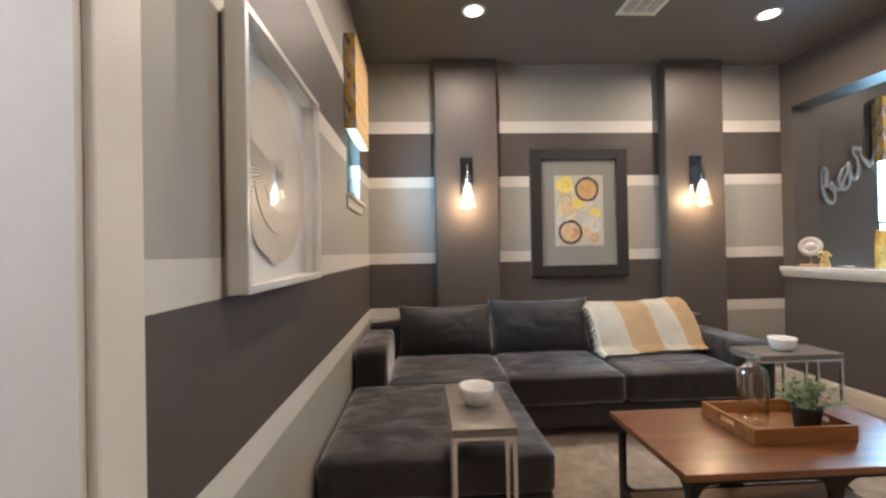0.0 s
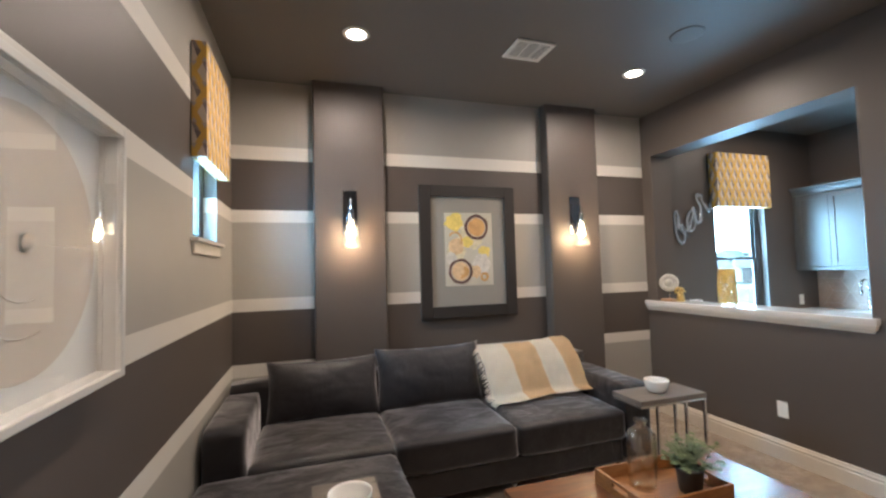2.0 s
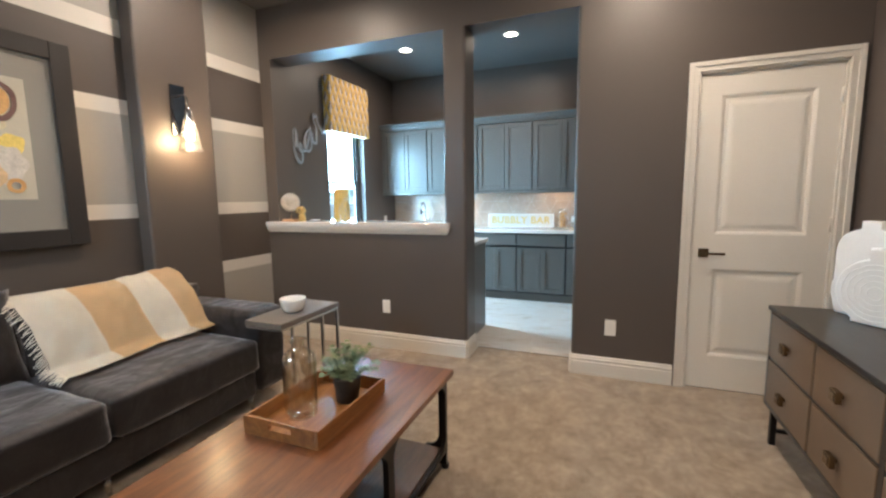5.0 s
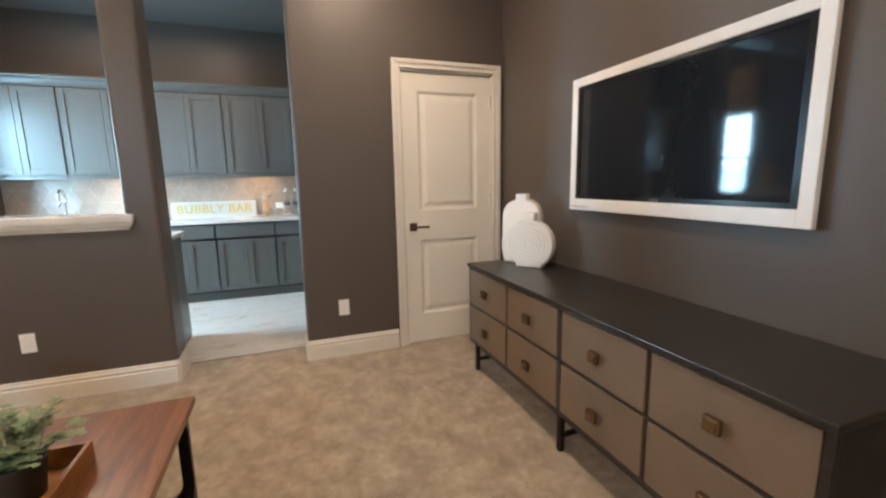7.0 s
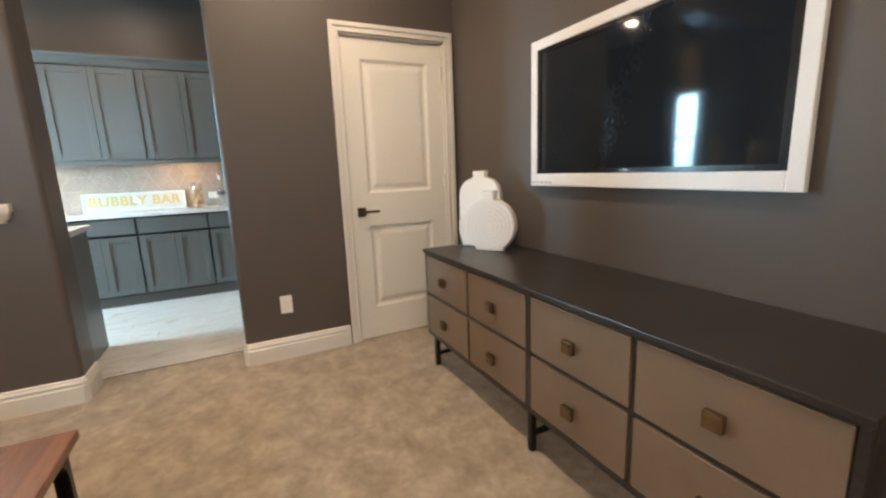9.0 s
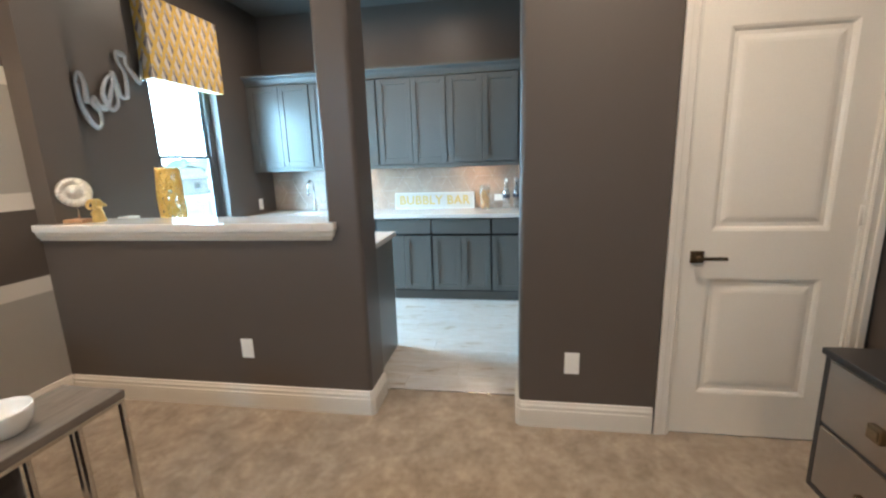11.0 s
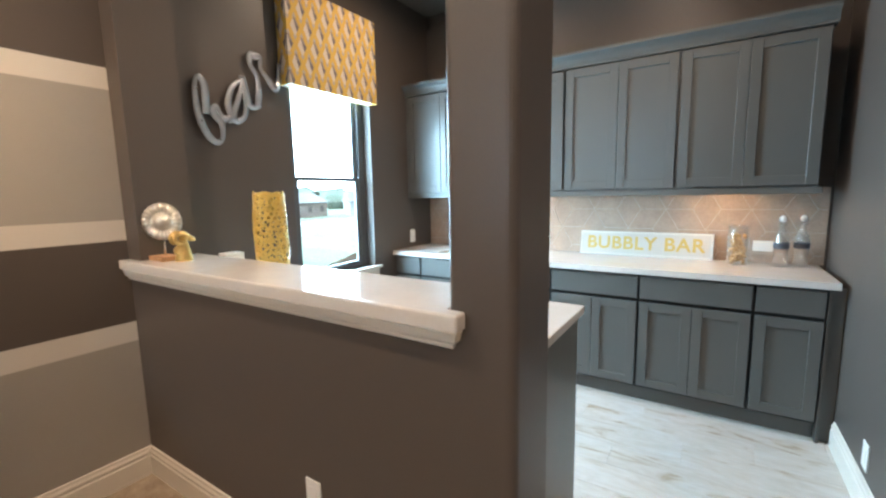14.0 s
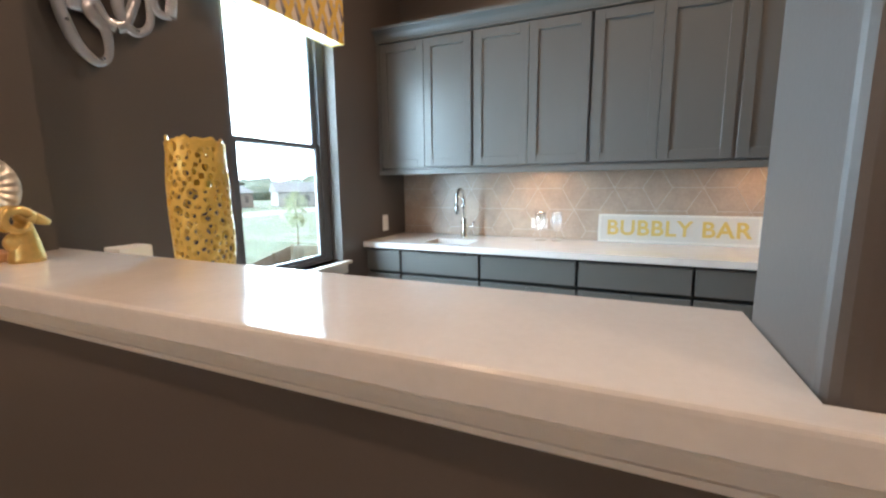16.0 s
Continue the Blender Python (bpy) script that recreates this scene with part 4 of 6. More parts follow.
# ---- wall lamps ----
def sconce(cx):
    y = 3.965
    s = thing("wall_lamp", "chrome wall lamp with a clear glass shade, lit", "lamp", (cx, y, 1.72), "wall lamps")
    part("backplate", box((cx - 0.058, y - 0.014, 1.84), (cx + 0.058, y - 0.001, 2.205), 0.003), M_DARKCHROME, s, "dark mirror-chrome backplate")
    part("arm", sweep(curve_points([(cx, y - 0.012, 2.12), (cx, y - 0.07, 2.13), (cx, y - 0.105, 2.10), (cx, y - 0.105, 2.03)], 6), 0.008, 10, (1, 0, 0)), M_CHROME, s)
    yc = y - 0.105
    part("socket", lathe([(0.0, 2.035), (0.02, 2.035), (0.024, 2.0), (0.024, 1.955), (0.02, 1.935), (0.0, 1.935)], 20, (cx, yc, 0)), M_CHROME, s)
    sh = part("shade", lathe([(0.026, 1.965), (0.034, 1.95), (0.044, 1.91), (0.056, 1.85), (0.067, 1.79), (0.078, 1.722), (0.075, 1.722), (0.064, 1.79), (0.053, 1.85), (0.041, 1.91), (0.031, 1.947), (0.026, 1.962)], 32, (cx, yc, 0)), M_SHADE, s, "clear flared glass shade", True)
    sh.visible_shadow = False
    part("bulb", lathe([(0.0, 1.935), (0.012, 1.935), (0.014, 1.90), (0.024, 1.868), (0.028, 1.84), (0.021, 1.812), (0.0, 1.802)], 20, (cx, yc, 0)), M_GLOW_BULB, s, "glowing bulb", True)
    lamp("wall_lamp_light", "POINT", pose(cx, yc - 0.044, 1.80), 9.5, (1.0, 0.66, 0.34), 0.013)


sconce(0.635)
sconce(2.805)

# ---- pictures ----
art = thing("framed_picture", "abstract orange and yellow circles in a wide dark frame", "picture", (1.72, YB, 1.09))
ax0, ax1, az0, az1, fw = 1.25, 2.19, 1.09, 2.30, 0.105
fy = (YB - 0.045, YB - 0.002)
part("frame", boxes(((ax0, fy[0], az0), (ax0 + fw, fy[1], az1)), ((ax1 - fw, fy[0], az0), (ax1, fy[1], az1)), ((ax0 + fw, fy[0], az0), (ax1 - fw, fy[1], az0 + fw)), ((ax0 + fw, fy[0], az1 - fw), (ax1 - fw, fy[1], az1)), bevel=0.006), M_FRAMEDARK, art, "wide dark frame")
part("mount", box((ax0 + fw, YB - 0.02, az0 + fw), (ax1 - fw, YB - 0.006, az1 - fw)), M_MAT, art, "grey mount")
part("paper", box((1.485, YB - 0.0225, 1.375), (1.957, YB - 0.0203, 2.05)), M_PAPER, art, "ivory painted sheet")


def paint(name, col):
    return surface(name, col, 0.7, vary=0.25, big=18, fine=80, relief=0.1)


P_OCHRE, P_BROWN, P_YELLOW, P_PEACH, P_GREY = paint("ochre_paint", (0.60, 0.34, 0.13)), paint("brown_paint", (0.15, 0.085, 0.075)), paint("yellow_paint", (0.74, 0.57, 0.15)), paint("peach_paint", (0.66, 0.46, 0.26)), paint("warm_grey_paint", (0.58, 0.53, 0.47))


def blob(cx, cz, rx, rz, y, hole=0.0, wob=0.06, seed=0, a0=0, a1=2 * math.pi):
    bm = bmesh.new()
    n = 40
    outer, inner = [], []
    for i in range(n + 1):
        a = a0 + (a1 - a0) * i / n
        k = 1 + wob * noise.noise(Vector((math.cos(a) * 1.7 + seed, math.sin(a) * 1.7, seed)))
        outer.append(bm.verts.new((cx + rx * k * math.cos(a), y, cz + rz * k * math.sin(a))))
        inner.append(bm.verts.new((cx + rx * hole * math.cos(a), y, cz + rz * hole * math.sin(a))))
    for i in range(n):
        bm.faces.new((outer[i], outer[i + 1], inner[i + 1], inner[i]))
    bmesh.ops.remove_doubles(bm, verts=bm.verts, dist=1e-5)
    return bm


P_WASH = paint("pale_yellow_wash", (0.62, 0.54, 0.36))
yy = YB - 0.0232
for k, (name, mt, args) in enumerate((
        ("yellow_wash", P_YELLOW, (1.585, 1.96, 0.092, 0.075, 0, 0.45, 1)), ("pale_wash", P_WASH, (1.74, 1.83, 0.13, 0.11, 0, 0.5, 21)), ("pale_wash", P_WASH, (1.58, 1.66, 0.085, 0.12, 0, 0.5, 22)), ("yellow_wash", P_YELLOW, (1.70, 1.78, 0.06, 0.05, 0, 0.3, 2)), ("yellow_wash", P_YELLOW, (1.87, 1.68, 0.06, 0.06, 0, 0.25, 3)),
        ("peach_wash", P_PEACH, (1.60, 1.74, 0.08, 0.07, 0, 0.3, 4)), ("grey_wash", P_GREY, (1.84, 1.56, 0.09, 0.10, 0, 0.3, 5)), ("peach_wash", P_PEACH, (1.78, 1.50, 0.05, 0.06, 0, 0.3, 8)),
        ("grey_wash", P_GREY, (1.55, 1.62, 0.05, 0.07, 0, 0.3, 9)),
        ("ochre_disc", P_OCHRE, (1.80, 1.915, 0.085, 0.085, 0, 0.05, 6)), ("dark_ring", P_BROWN, (1.80, 1.915, 0.118, 0.118, 0.78, 0.09, 6)),
        ("peach_disc", P_PEACH, (1.632, 1.508, 0.085, 0.085, 0, 0.05, 7)), ("ochre_crescent", P_OCHRE, (1.645, 1.50, 0.062, 0.058, 0.35, 0.25, 17, -1.9, 1.2)), ("dark_ring", P_BROWN, (1.632, 1.508, 0.118, 0.115, 0.80, 0.09, 7)),
        ("small_ring", P_OCHRE, (1.865, 1.452, 0.042, 0.042, 0.5, 0.06, 8)), ("arc", P_OCHRE, (1.585, 1.80, 0.07, 0.075, 0.78, 0.05, 9, -0.6, 2.6)))):
    cx, cz, rx, rz, hole, wob, seed = args[:7]
    part(name, blob(cx, cz, rx, rz, yy - k * 0.0004, hole, wob, seed, *(args[7:] or (0, 2 * math.pi))), mt, art)

# shadow-box relief on the left wall
sb = thing("shadow_box_picture", "white shadow-box frame with a pale pleated paper disc behind glass", "picture", (XL, 1.57, 1.245))
lx0, lx1, ly0, ly1, lz0, lz1 = -0.256, -0.204, 1.184, 1.924, 1.245, 1.976
fw = 0.022
part("frame", boxes(((lx0, ly0, lz0), (lx1, ly0 + fw, lz1)), ((lx0, ly1 - fw, lz0), (lx1, ly1, lz1)), ((lx0, ly0 + fw, lz0), (lx1, ly1 - fw, lz0 + fw)), ((lx0, ly0 + fw, lz1 - fw), (lx1, ly1 - fw, lz1)), bevel=0.003), M_FRAMEWHITE, sb)
M_BACKING = surface("pale_grey_backing", (0.55, 0.535, 0.50), 0.8, vary=0.04, fine=120)
def rim_of(xa, xb, g, w):
    """Four strips round the frame's opening, set out by g from it."""
    ya, yb, za, zb = ly0 + fw - g, ly1 - fw + g, lz0 + fw - g, lz1 - fw + g
    return boxes(((xa, ya - w, za - w), (xb, ya, zb + w)), ((xa, yb, za - w), (xb, yb + w, zb + w)), ((xa, ya, za - w), (xb, yb, za)), ((xa, ya, zb), (xb, yb, zb + w)))


part("liner", rim_of(-0.268, lx0 - 0.0005, 0.0, 0.004), M_FRAMEWHITE, sb)
part("backing", box((-0.2735, ly0 + fw, lz0 + fw), (-0.2685, ly1 - fw, lz1 - fw)), M_BACKING, sb)
lx0 = -0.268
M_DISC = surface("pale_pleated_paper", (0.43, 0.375, 0.31), 0.8, vary=0.06, big=6, fine=140, relief=0.3)
dcy, dcz, dr = 1.556, 1.614, 0.298
bm = bmesh.new()
nseg, rings = 220, [0.02, 0.05, 0.1, 0.16, 0.22, 0.265, dr]
rows = []
for ri, r in enumerate(rings):
    row = []
    for i in range(nseg):
        a = 2 * math.pi * i / nseg
        turn = (a + math.pi) % (2 * math.pi) - math.pi
        pleated = min(max((0.45 - abs(turn + 0.10)) / 0.12, 0.0), 1.0)
        lift = 0.0085 + 0.0017 * pleated * math.cos(i * math.pi) * min(max((r - 0.05) / 0.12, 0.0), 1.0) + 0.001 * math.sin(turn * 1.5)
        rr = r
        row.append(bm.verts.new((lx0 + lift, dcy - rr * math.cos(a), dcz + rr * math.sin(a))))
    rows.append(row)
for a, b in zip(rows, rows[1:]):
    for i in range(nseg):
        bm.faces.new((a[i], a[(i + 1) % nseg], b[(i + 1) % nseg], b[i]))
part("disc", bm, M_DISC, sb, "pale pleated paper disc")
part("arc", sweep([(lx0 + 0.0092, dcy - 0.204 * math.cos(a), dcz - 0.204 * math.sin(a)) for a in [0.25 + 0.09 * k for k in range(19)]], 0.0016, 6, (1, 0, 0)), M_DISC, sb)
part("arc", sweep([(lx0 + 0.0092, dcy - 0.128 * math.cos(a), dcz - 0.128 * math.sin(a)) for a in [0.5 + 0.09 * k for k in range(16)]], 0.0016, 6, (1, 0, 0)), M_DISC, sb)
btn = part("button", lathe([(0.0, 0.012), (0.012, 0.01), (0.02, 0.0)], 20), M_DISC, sb)
btn.matrix_parent_inverse = sb.matrix_basis.inverted() @ pose(lx0 + 0.015, dcy, dcz, 0, 90, 0)
gl = part("glass", box((lx1 - 0.012, ly0 + fw - 0.002, lz0 + fw - 0.002), (lx1 - 0.009, ly1 - fw + 0.002, lz1 - fw + 0.002)), M_PANE, sb)
gl.visible_shadow = False


# ---- sofa ----
def feet(parent, spots, h=0.09):
    for x, y in spots:
        part("foot", sweep([(x, y - 0.022, 0.0), (x, y, h)], [0.010, 0.021], 10), M_STEEL, parent, "tapered brushed-steel foot")


so = thing("sofa", "charcoal velvet corner sofa with a chaise and loose cushions", "sofa", (1.2, 3.4, 0))
SF = 3.02
part("base", box((0.80, SF + 0.03, 0.085), (2.50, 3.93, 0.27), 0.02, 3), M_SOFA, so)
part("chaise_base", box((XL + 0.03, 1.975, 0.085), (0.785, SF + 0.05, 0.27), 0.02, 3), M_SOFA, so)
part("corner_base", box((XL + 0.03, SF + 0.055, 0.085), (0.795, 3.93, 0.27), 0.02, 3), M_SOFA, so)
part("back", cushion((XL + 0.03, 3.76, 0.20), (2.72, 3.94, 0.755), 0.04, 0.0, 0.003, 1, 12), M_SOFA, so)
part("arm", cushion((XL + 0.02, SF - 0.03, 0.10), (-0.03, 3.75, 0.70), 0.035, 0.0, 0.002, 2, 10), M_SOFA, so)
part("arm", cushion((2.50, SF, 0.10), (2.745, 3.93, 0.645), 0.035, 0.0, 0.002, 3, 10), M_SOFA, so)
part("seat_cushion", cushion((XL + 0.02, 1.955, 0.265), (0.795, 2.975, 0.455), 0.04, 0.022, 0.005, 4, 24), M_SOFA, so)
part("seat_cushion", cushion((-0.025, 2.985, 0.265), (0.805, 3.72, 0.47), 0.04, 0.022, 0.005, 5, 24), M_SOFA, so)
part("seat_cushion", cushion((0.81, SF - 0.02, 0.265), (1.63, 3.74, 0.47), 0.035, 0.022, 0.005, 6, 24), M_SOFA, so)
part("seat_cushion", cushion((1.64, SF - 0.02, 0.265), (2.495, 3.74, 0.47), 0.035, 0.022, 0.005, 7, 24), M_SOFA, so)


def back_cushion(x0, x1, z1, seed, lean=13):
    bm = pillow((x0, 3.575, 0.445), (x1, 3.80, z1), 0.03, seed)
    bmesh.ops.rotate(bm, verts=bm.verts, cent=(0, 3.78, 0.46), matrix=Matrix.Rotation(radians(-lean), 3, "X"))
    return part("back_cushion", bm, M_SOFA, so)


back_cushion(0.01, 0.805, 0.86, 11, 16)
back_cushion(0.80, 1.645, 0.895, 12)
back_cushion(1.64, 2.49, 0.80, 13)
feet(so, ((0.85, 3.09), (1.62, 3.09), (2.47, 3.09), (0.72, 2.05), (-0.18, 2.05), (2.66, 3.88)))

# ---- throw over the third back cushion ----
tw = thing("throw_blanket", "cream and tan striped fringed throw over a sofa cushion", "blanket", (2.0, 3.5, 0.5))
def throw_point(u, v):
    """u runs across, v from behind the cushion over its top down to the seat."""
    x = 1.615 + 0.86 * u
    v *= 1 - 0.13 * u
    prof = [(3.89, 0.75), (3.88, 0.84), (3.80, 0.872), (3.71, 0.835), (3.60, 0.74), (3.53, 0.62), (3.48, 0.535), (3.42, 0.515), (3.36, 0.505)]
    s = v * (len(prof) - 1)
    i = min(int(s), len(prof) - 2)
    t = s - i
    y = prof[i][0] * (1 - t) + prof[i + 1][0] * t
    z = prof[i][1] * (1 - t) + prof[i + 1][1] * t
    z += (0.022 * u - 0.012 + 0.009 * math.sin(u * 7 + 1)) * max(0.0, 1 - abs(v - 0.25) * 2.2)
    x += 0.05 * (v - 0.4) * (u - 0.5) + 0.05 * v
    n = noise.noise(Vector((u * 5 + v, v * 4, 2.0))) * 0.030 + noise.noise(Vector((u * 13 + v * 3, v * 5, 5.0))) * 0.011
    edge = (0.02 * math.sin(u * 9) + 0.07 * max(u - 0.8, 0.0)) * v
    return Vector((x, y - abs(n) * 0.9 - 0.012 - edge, z + abs(n) * 0.6 + 0.008))


bands = [(0.0, 0.30, M_THROW_CREAM), (0.30, 0.60, M_THROW_TAN), (0.60, 0.83, M_THROW_CREAM), (0.83, 1.0, M_THROW_TAN)]
for u0, u1, mt in bands:
    bm = bmesh.new()
    nu, nv = max(int((u1 - u0) * 44), 3), 40
    grid = [[bm.verts.new(throw_point(u0 + (u1 - u0) * i / nu, j / nv)) for j in range(nv + 1)] for i in range(nu + 1)]
    for i in range(nu):
        for j in range(nv):
            f = bm.faces.new((grid[i][j], grid[i + 1][j], grid[i + 1][j + 1], grid[i][j + 1]))
            f.smooth = True
    bmesh.ops.solidify(bm, geom=list(bm.faces), thickness=-0.004)
    part("cloth", bm, mt, tw, smooth=True)
bm = bmesh.new()
rng = random.Random(4)
for k in range(70):
    v = k / 69
    p = throw_point(0.0, v)
    q = p + Vector((-0.035 - rng.random() * 0.02, -0.01 + rng.random() * 0.015, -0.02 - rng.random() * 0.02))
    sweep([p, (p + q) / 2 + Vector((0, -0.006, 0.006)), q], [0.0028, 0.003, 0.002], 5, bm=bm)
part("fringe", bm, M_THROW_CREAM, tw, "knotted cream fringe")

# ---- coffee table ----
cx0, cx1, cy0, cy1, ctz = 1.172, 2.398, 1.643, 2.275, 0.50
ctab = thing("coffee_table", "orange-brown oak coffee table on a black curved iron frame", "table", (1.785, 1.96, 0))
part("tabletop", box((cx0, cy0, ctz - 0.028), (cx1, cy1, ctz), 0.003, 2), M_TABLE, ctab, "satin orange-brown oak top")
part("shelf", box((cx0 + 0.05, cy0 + 0.05, 0.085), (cx1 - 0.05, cy1 - 0.05, 0.105), 0.003), M_SHELF, ctab)


def arch(xa, xb, y, t=0.022):
    """A flat iron arch with curved corners between two posts."""
    bm = bmesh.new()
    w, r, z1 = 0.022, 0.075, ctz - 0.029
    outer, inner = [], []
    for k in range(9):
        a = math.pi - (math.pi / 2) * k / 8
        inner.append((xa + w + r + r * math.cos(a), z1 - 0.022 - r + r * math.sin(a)))
    left = [(xa + w, 0.02)] + inner
    right = [(xa + xb - x, z) for x, z in reversed(left)]
    loop_in = left + right
    vs = []
    for yy in (y - t / 2, y + t / 2):
        vs.append([[bm.verts.new((x, yy, z)) for x, z in loop_in], [bm.verts.new((x, yy, z)) for x, z in [(xa, 0.02), (xa, z1), (xb, z1), (xb, 0.02)]]])
    n = len(loop_in)
    m = len(left)
    for L, O in vs:
        for k in range(m - 1):
            bm.faces.new((L[k], L[k + 1], O[1] if k else O[0])) if k else bm.faces.new((L[0], L[1], O[1], O[0]))
        bm.faces.new((L[m - 1], L[m], O[2], O[1]))
        for k in range(m, n - 1):
            bm.faces.new((L[k], L[k + 1], O[2])) if k < n - 2 else bm.faces.new((L[k], L[k + 1], O[3], O[2]))
    (L0, O0), (L1, O1) = vs
    for A, B in ((L0, L1), (O0, O1)):
        for k in range(len(A) - 1):
            bm.faces.new((A[k], A[k + 1], B[k + 1], B[k]))
    for k in (0, -1):
        bm.faces.new((L0[k], L1[k], O1[k], O0[k]))
    return bm


xm = (cx0 + cx1) / 2


def gusset(px, py, dx, along):
    """A small curved iron bracket where a post meets the lower rail."""
    bm = bmesh.new()
    r, z0, t = 0.075, 0.106, 0.01
    line = [(0.0, 0.0)] + [(r - r * math.sin(a), r - r * math.cos(a)) for a in [k * math.pi / 16 for k in range(9)]]
    sides = []
    for s in (-t, t):
        sides.append([bm.verts.new((px + dx * u, py + s, z0 + w) if along == "x" else (px + s, py + dx * u, z0 + w)) for u, w in line])
    for ring in sides:
        for k in range(1, len(line) - 1):
            bm.faces.new((ring[0], ring[k], ring[k + 1]))
    for k in range(len(line)):
        j = (k + 1) % len(line)
        bm.faces.new((sides[0][k], sides[0][j], sides[1][j], sides[1][k]))
    return bm


for py in (cy0 + 0.035, cy1 - 0.035):
    for px, dx in ((cx0 + 0.057, 1), (xm - 0.022, -1), (xm + 0.022, 1), (cx1 - 0.057, -1)):
        part("gusset", gusset(px, py, dx, "x"), M_BLACKMETAL, ctab)
    part("rail", box((cx0 + 0.04, py - 0.01, 0.084), (cx1 - 0.04, py + 0.01, 0.106), 0.002), M_BLACKMETAL, ctab)
for px in (cx0 + 0.046, cx1 - 0.046):
    for py, dx in ((cy0 + 0.062, 1), (cy1 - 0.062, -1)):
        part("gusset", gusset(px, py, dx, "y"), M_BLACKMETAL, ctab)
for y in (cy0 + 0.035, cy1 - 0.035):
    part("arch", arch(cx0 + 0.035, xm, y), M_BLACKMETAL, ctab)
    part("arch", arch(xm, cx1 - 0.035, y), M_BLACKMETAL, ctab)
for x in (cx0 + 0.046, xm, cx1 - 0.046):
    bm = box((x - 0.011, cy0 + 0.03, 0.06), (x + 0.011, cy1 - 0.03, 0.083), 0.003)
    part("crossbar", bm, M_BLACKMETAL, ctab)
    bm = arch(cy0 + 0.04, cy1 - 0.04, x)
    bmesh.ops.transform(bm, matrix=Matrix(((0, 1, 0, 0), (1, 0, 0, 0), (0, 0, 1, 0), (0, 0, 0, 1))), verts=bm.verts)
    if x != xm:
        part("end_arch", bm, M_BLACKMETAL, ctab)
    for y in (cy0 + 0.035, cy1 - 0.035):
        part("foot", lathe([(0.0, 0.0), (0.02, 0.0), (0.022, 0.02), (0.0, 0.021)], 12, (x, y, 0)), M_BLACKMETAL, ctab)

# ---- tray with its things ----
tx0, tx1, ty0, ty1 = 1.60, 2.06, 1.84, 2.175
tr = thing("serving_tray", "red-brown wooden tray with cut-out handles on the coffee table", "tray", (1.81, 1.975, ctz))
part("bottom", box((tx0, ty0, ctz + 0.001), (tx1, ty1, ctz + 0.011), 0.002), M_TRAY, tr)
for y in (ty0, ty1 - 0.013):
    part("side", box((tx0, y, ctz + 0.011), (tx1, y + 0.013, ctz + 0.07), 0.003), M_TRAY, tr)
for x in (tx0, tx1 - 0.013):
    ym = (ty0 + ty1) / 2
    bm = boxes(((x, ty0 + 0.013, ctz + 0.011), (x + 0.013, ym - 0.05, ctz + 0.07)), ((x, ym + 0.05, ctz + 0.011), (x + 0.013, ty1 - 0.013, ctz + 0.07)), ((x, ym - 0.05, ctz + 0.011), (x + 0.013, ym + 0.05, ctz + 0.035)), ((x, ym - 0.05, ctz + 0.056), (x + 0.013, ym + 0.05, ctz + 0.07)))
    part("end", bm, M_TRAY, tr)

M_BOTTLE = thin_glass("pale_bottle_glass", (0.955, 0.945, 0.89), 0.95, 0.05, 0.14)
bx, by, bz = 1.768, 2.05, ctz + 0.0115
bo = thing("glass_bottle", "tall clear glass bottle with a narrow lipped neck, empty", "bottle", (bx, by, bz))
part("glass", lathe([(r * 1.12, z) for r, z in ((0.0, 0.0), (0.05, 0.0), (0.056, 0.006), (0.057, 0.03), (0.057, 0.22), (0.052, 0.243), (0.036, 0.262), (0.023, 0.272), (0.021, 0.29), (0.027, 0.296), (0.027, 0.306), (0.02, 0.309), (0.0175, 0.306), (0.0175, 0.27), (0.034, 0.256), (0.049, 0.238), (0.0535, 0.218), (0.0535, 0.03), (0.05, 0.012), (0.0, 0.01))], 40, (bx, by, bz)), M_BOTTLE, bo, smooth=True).visible_shadow = False


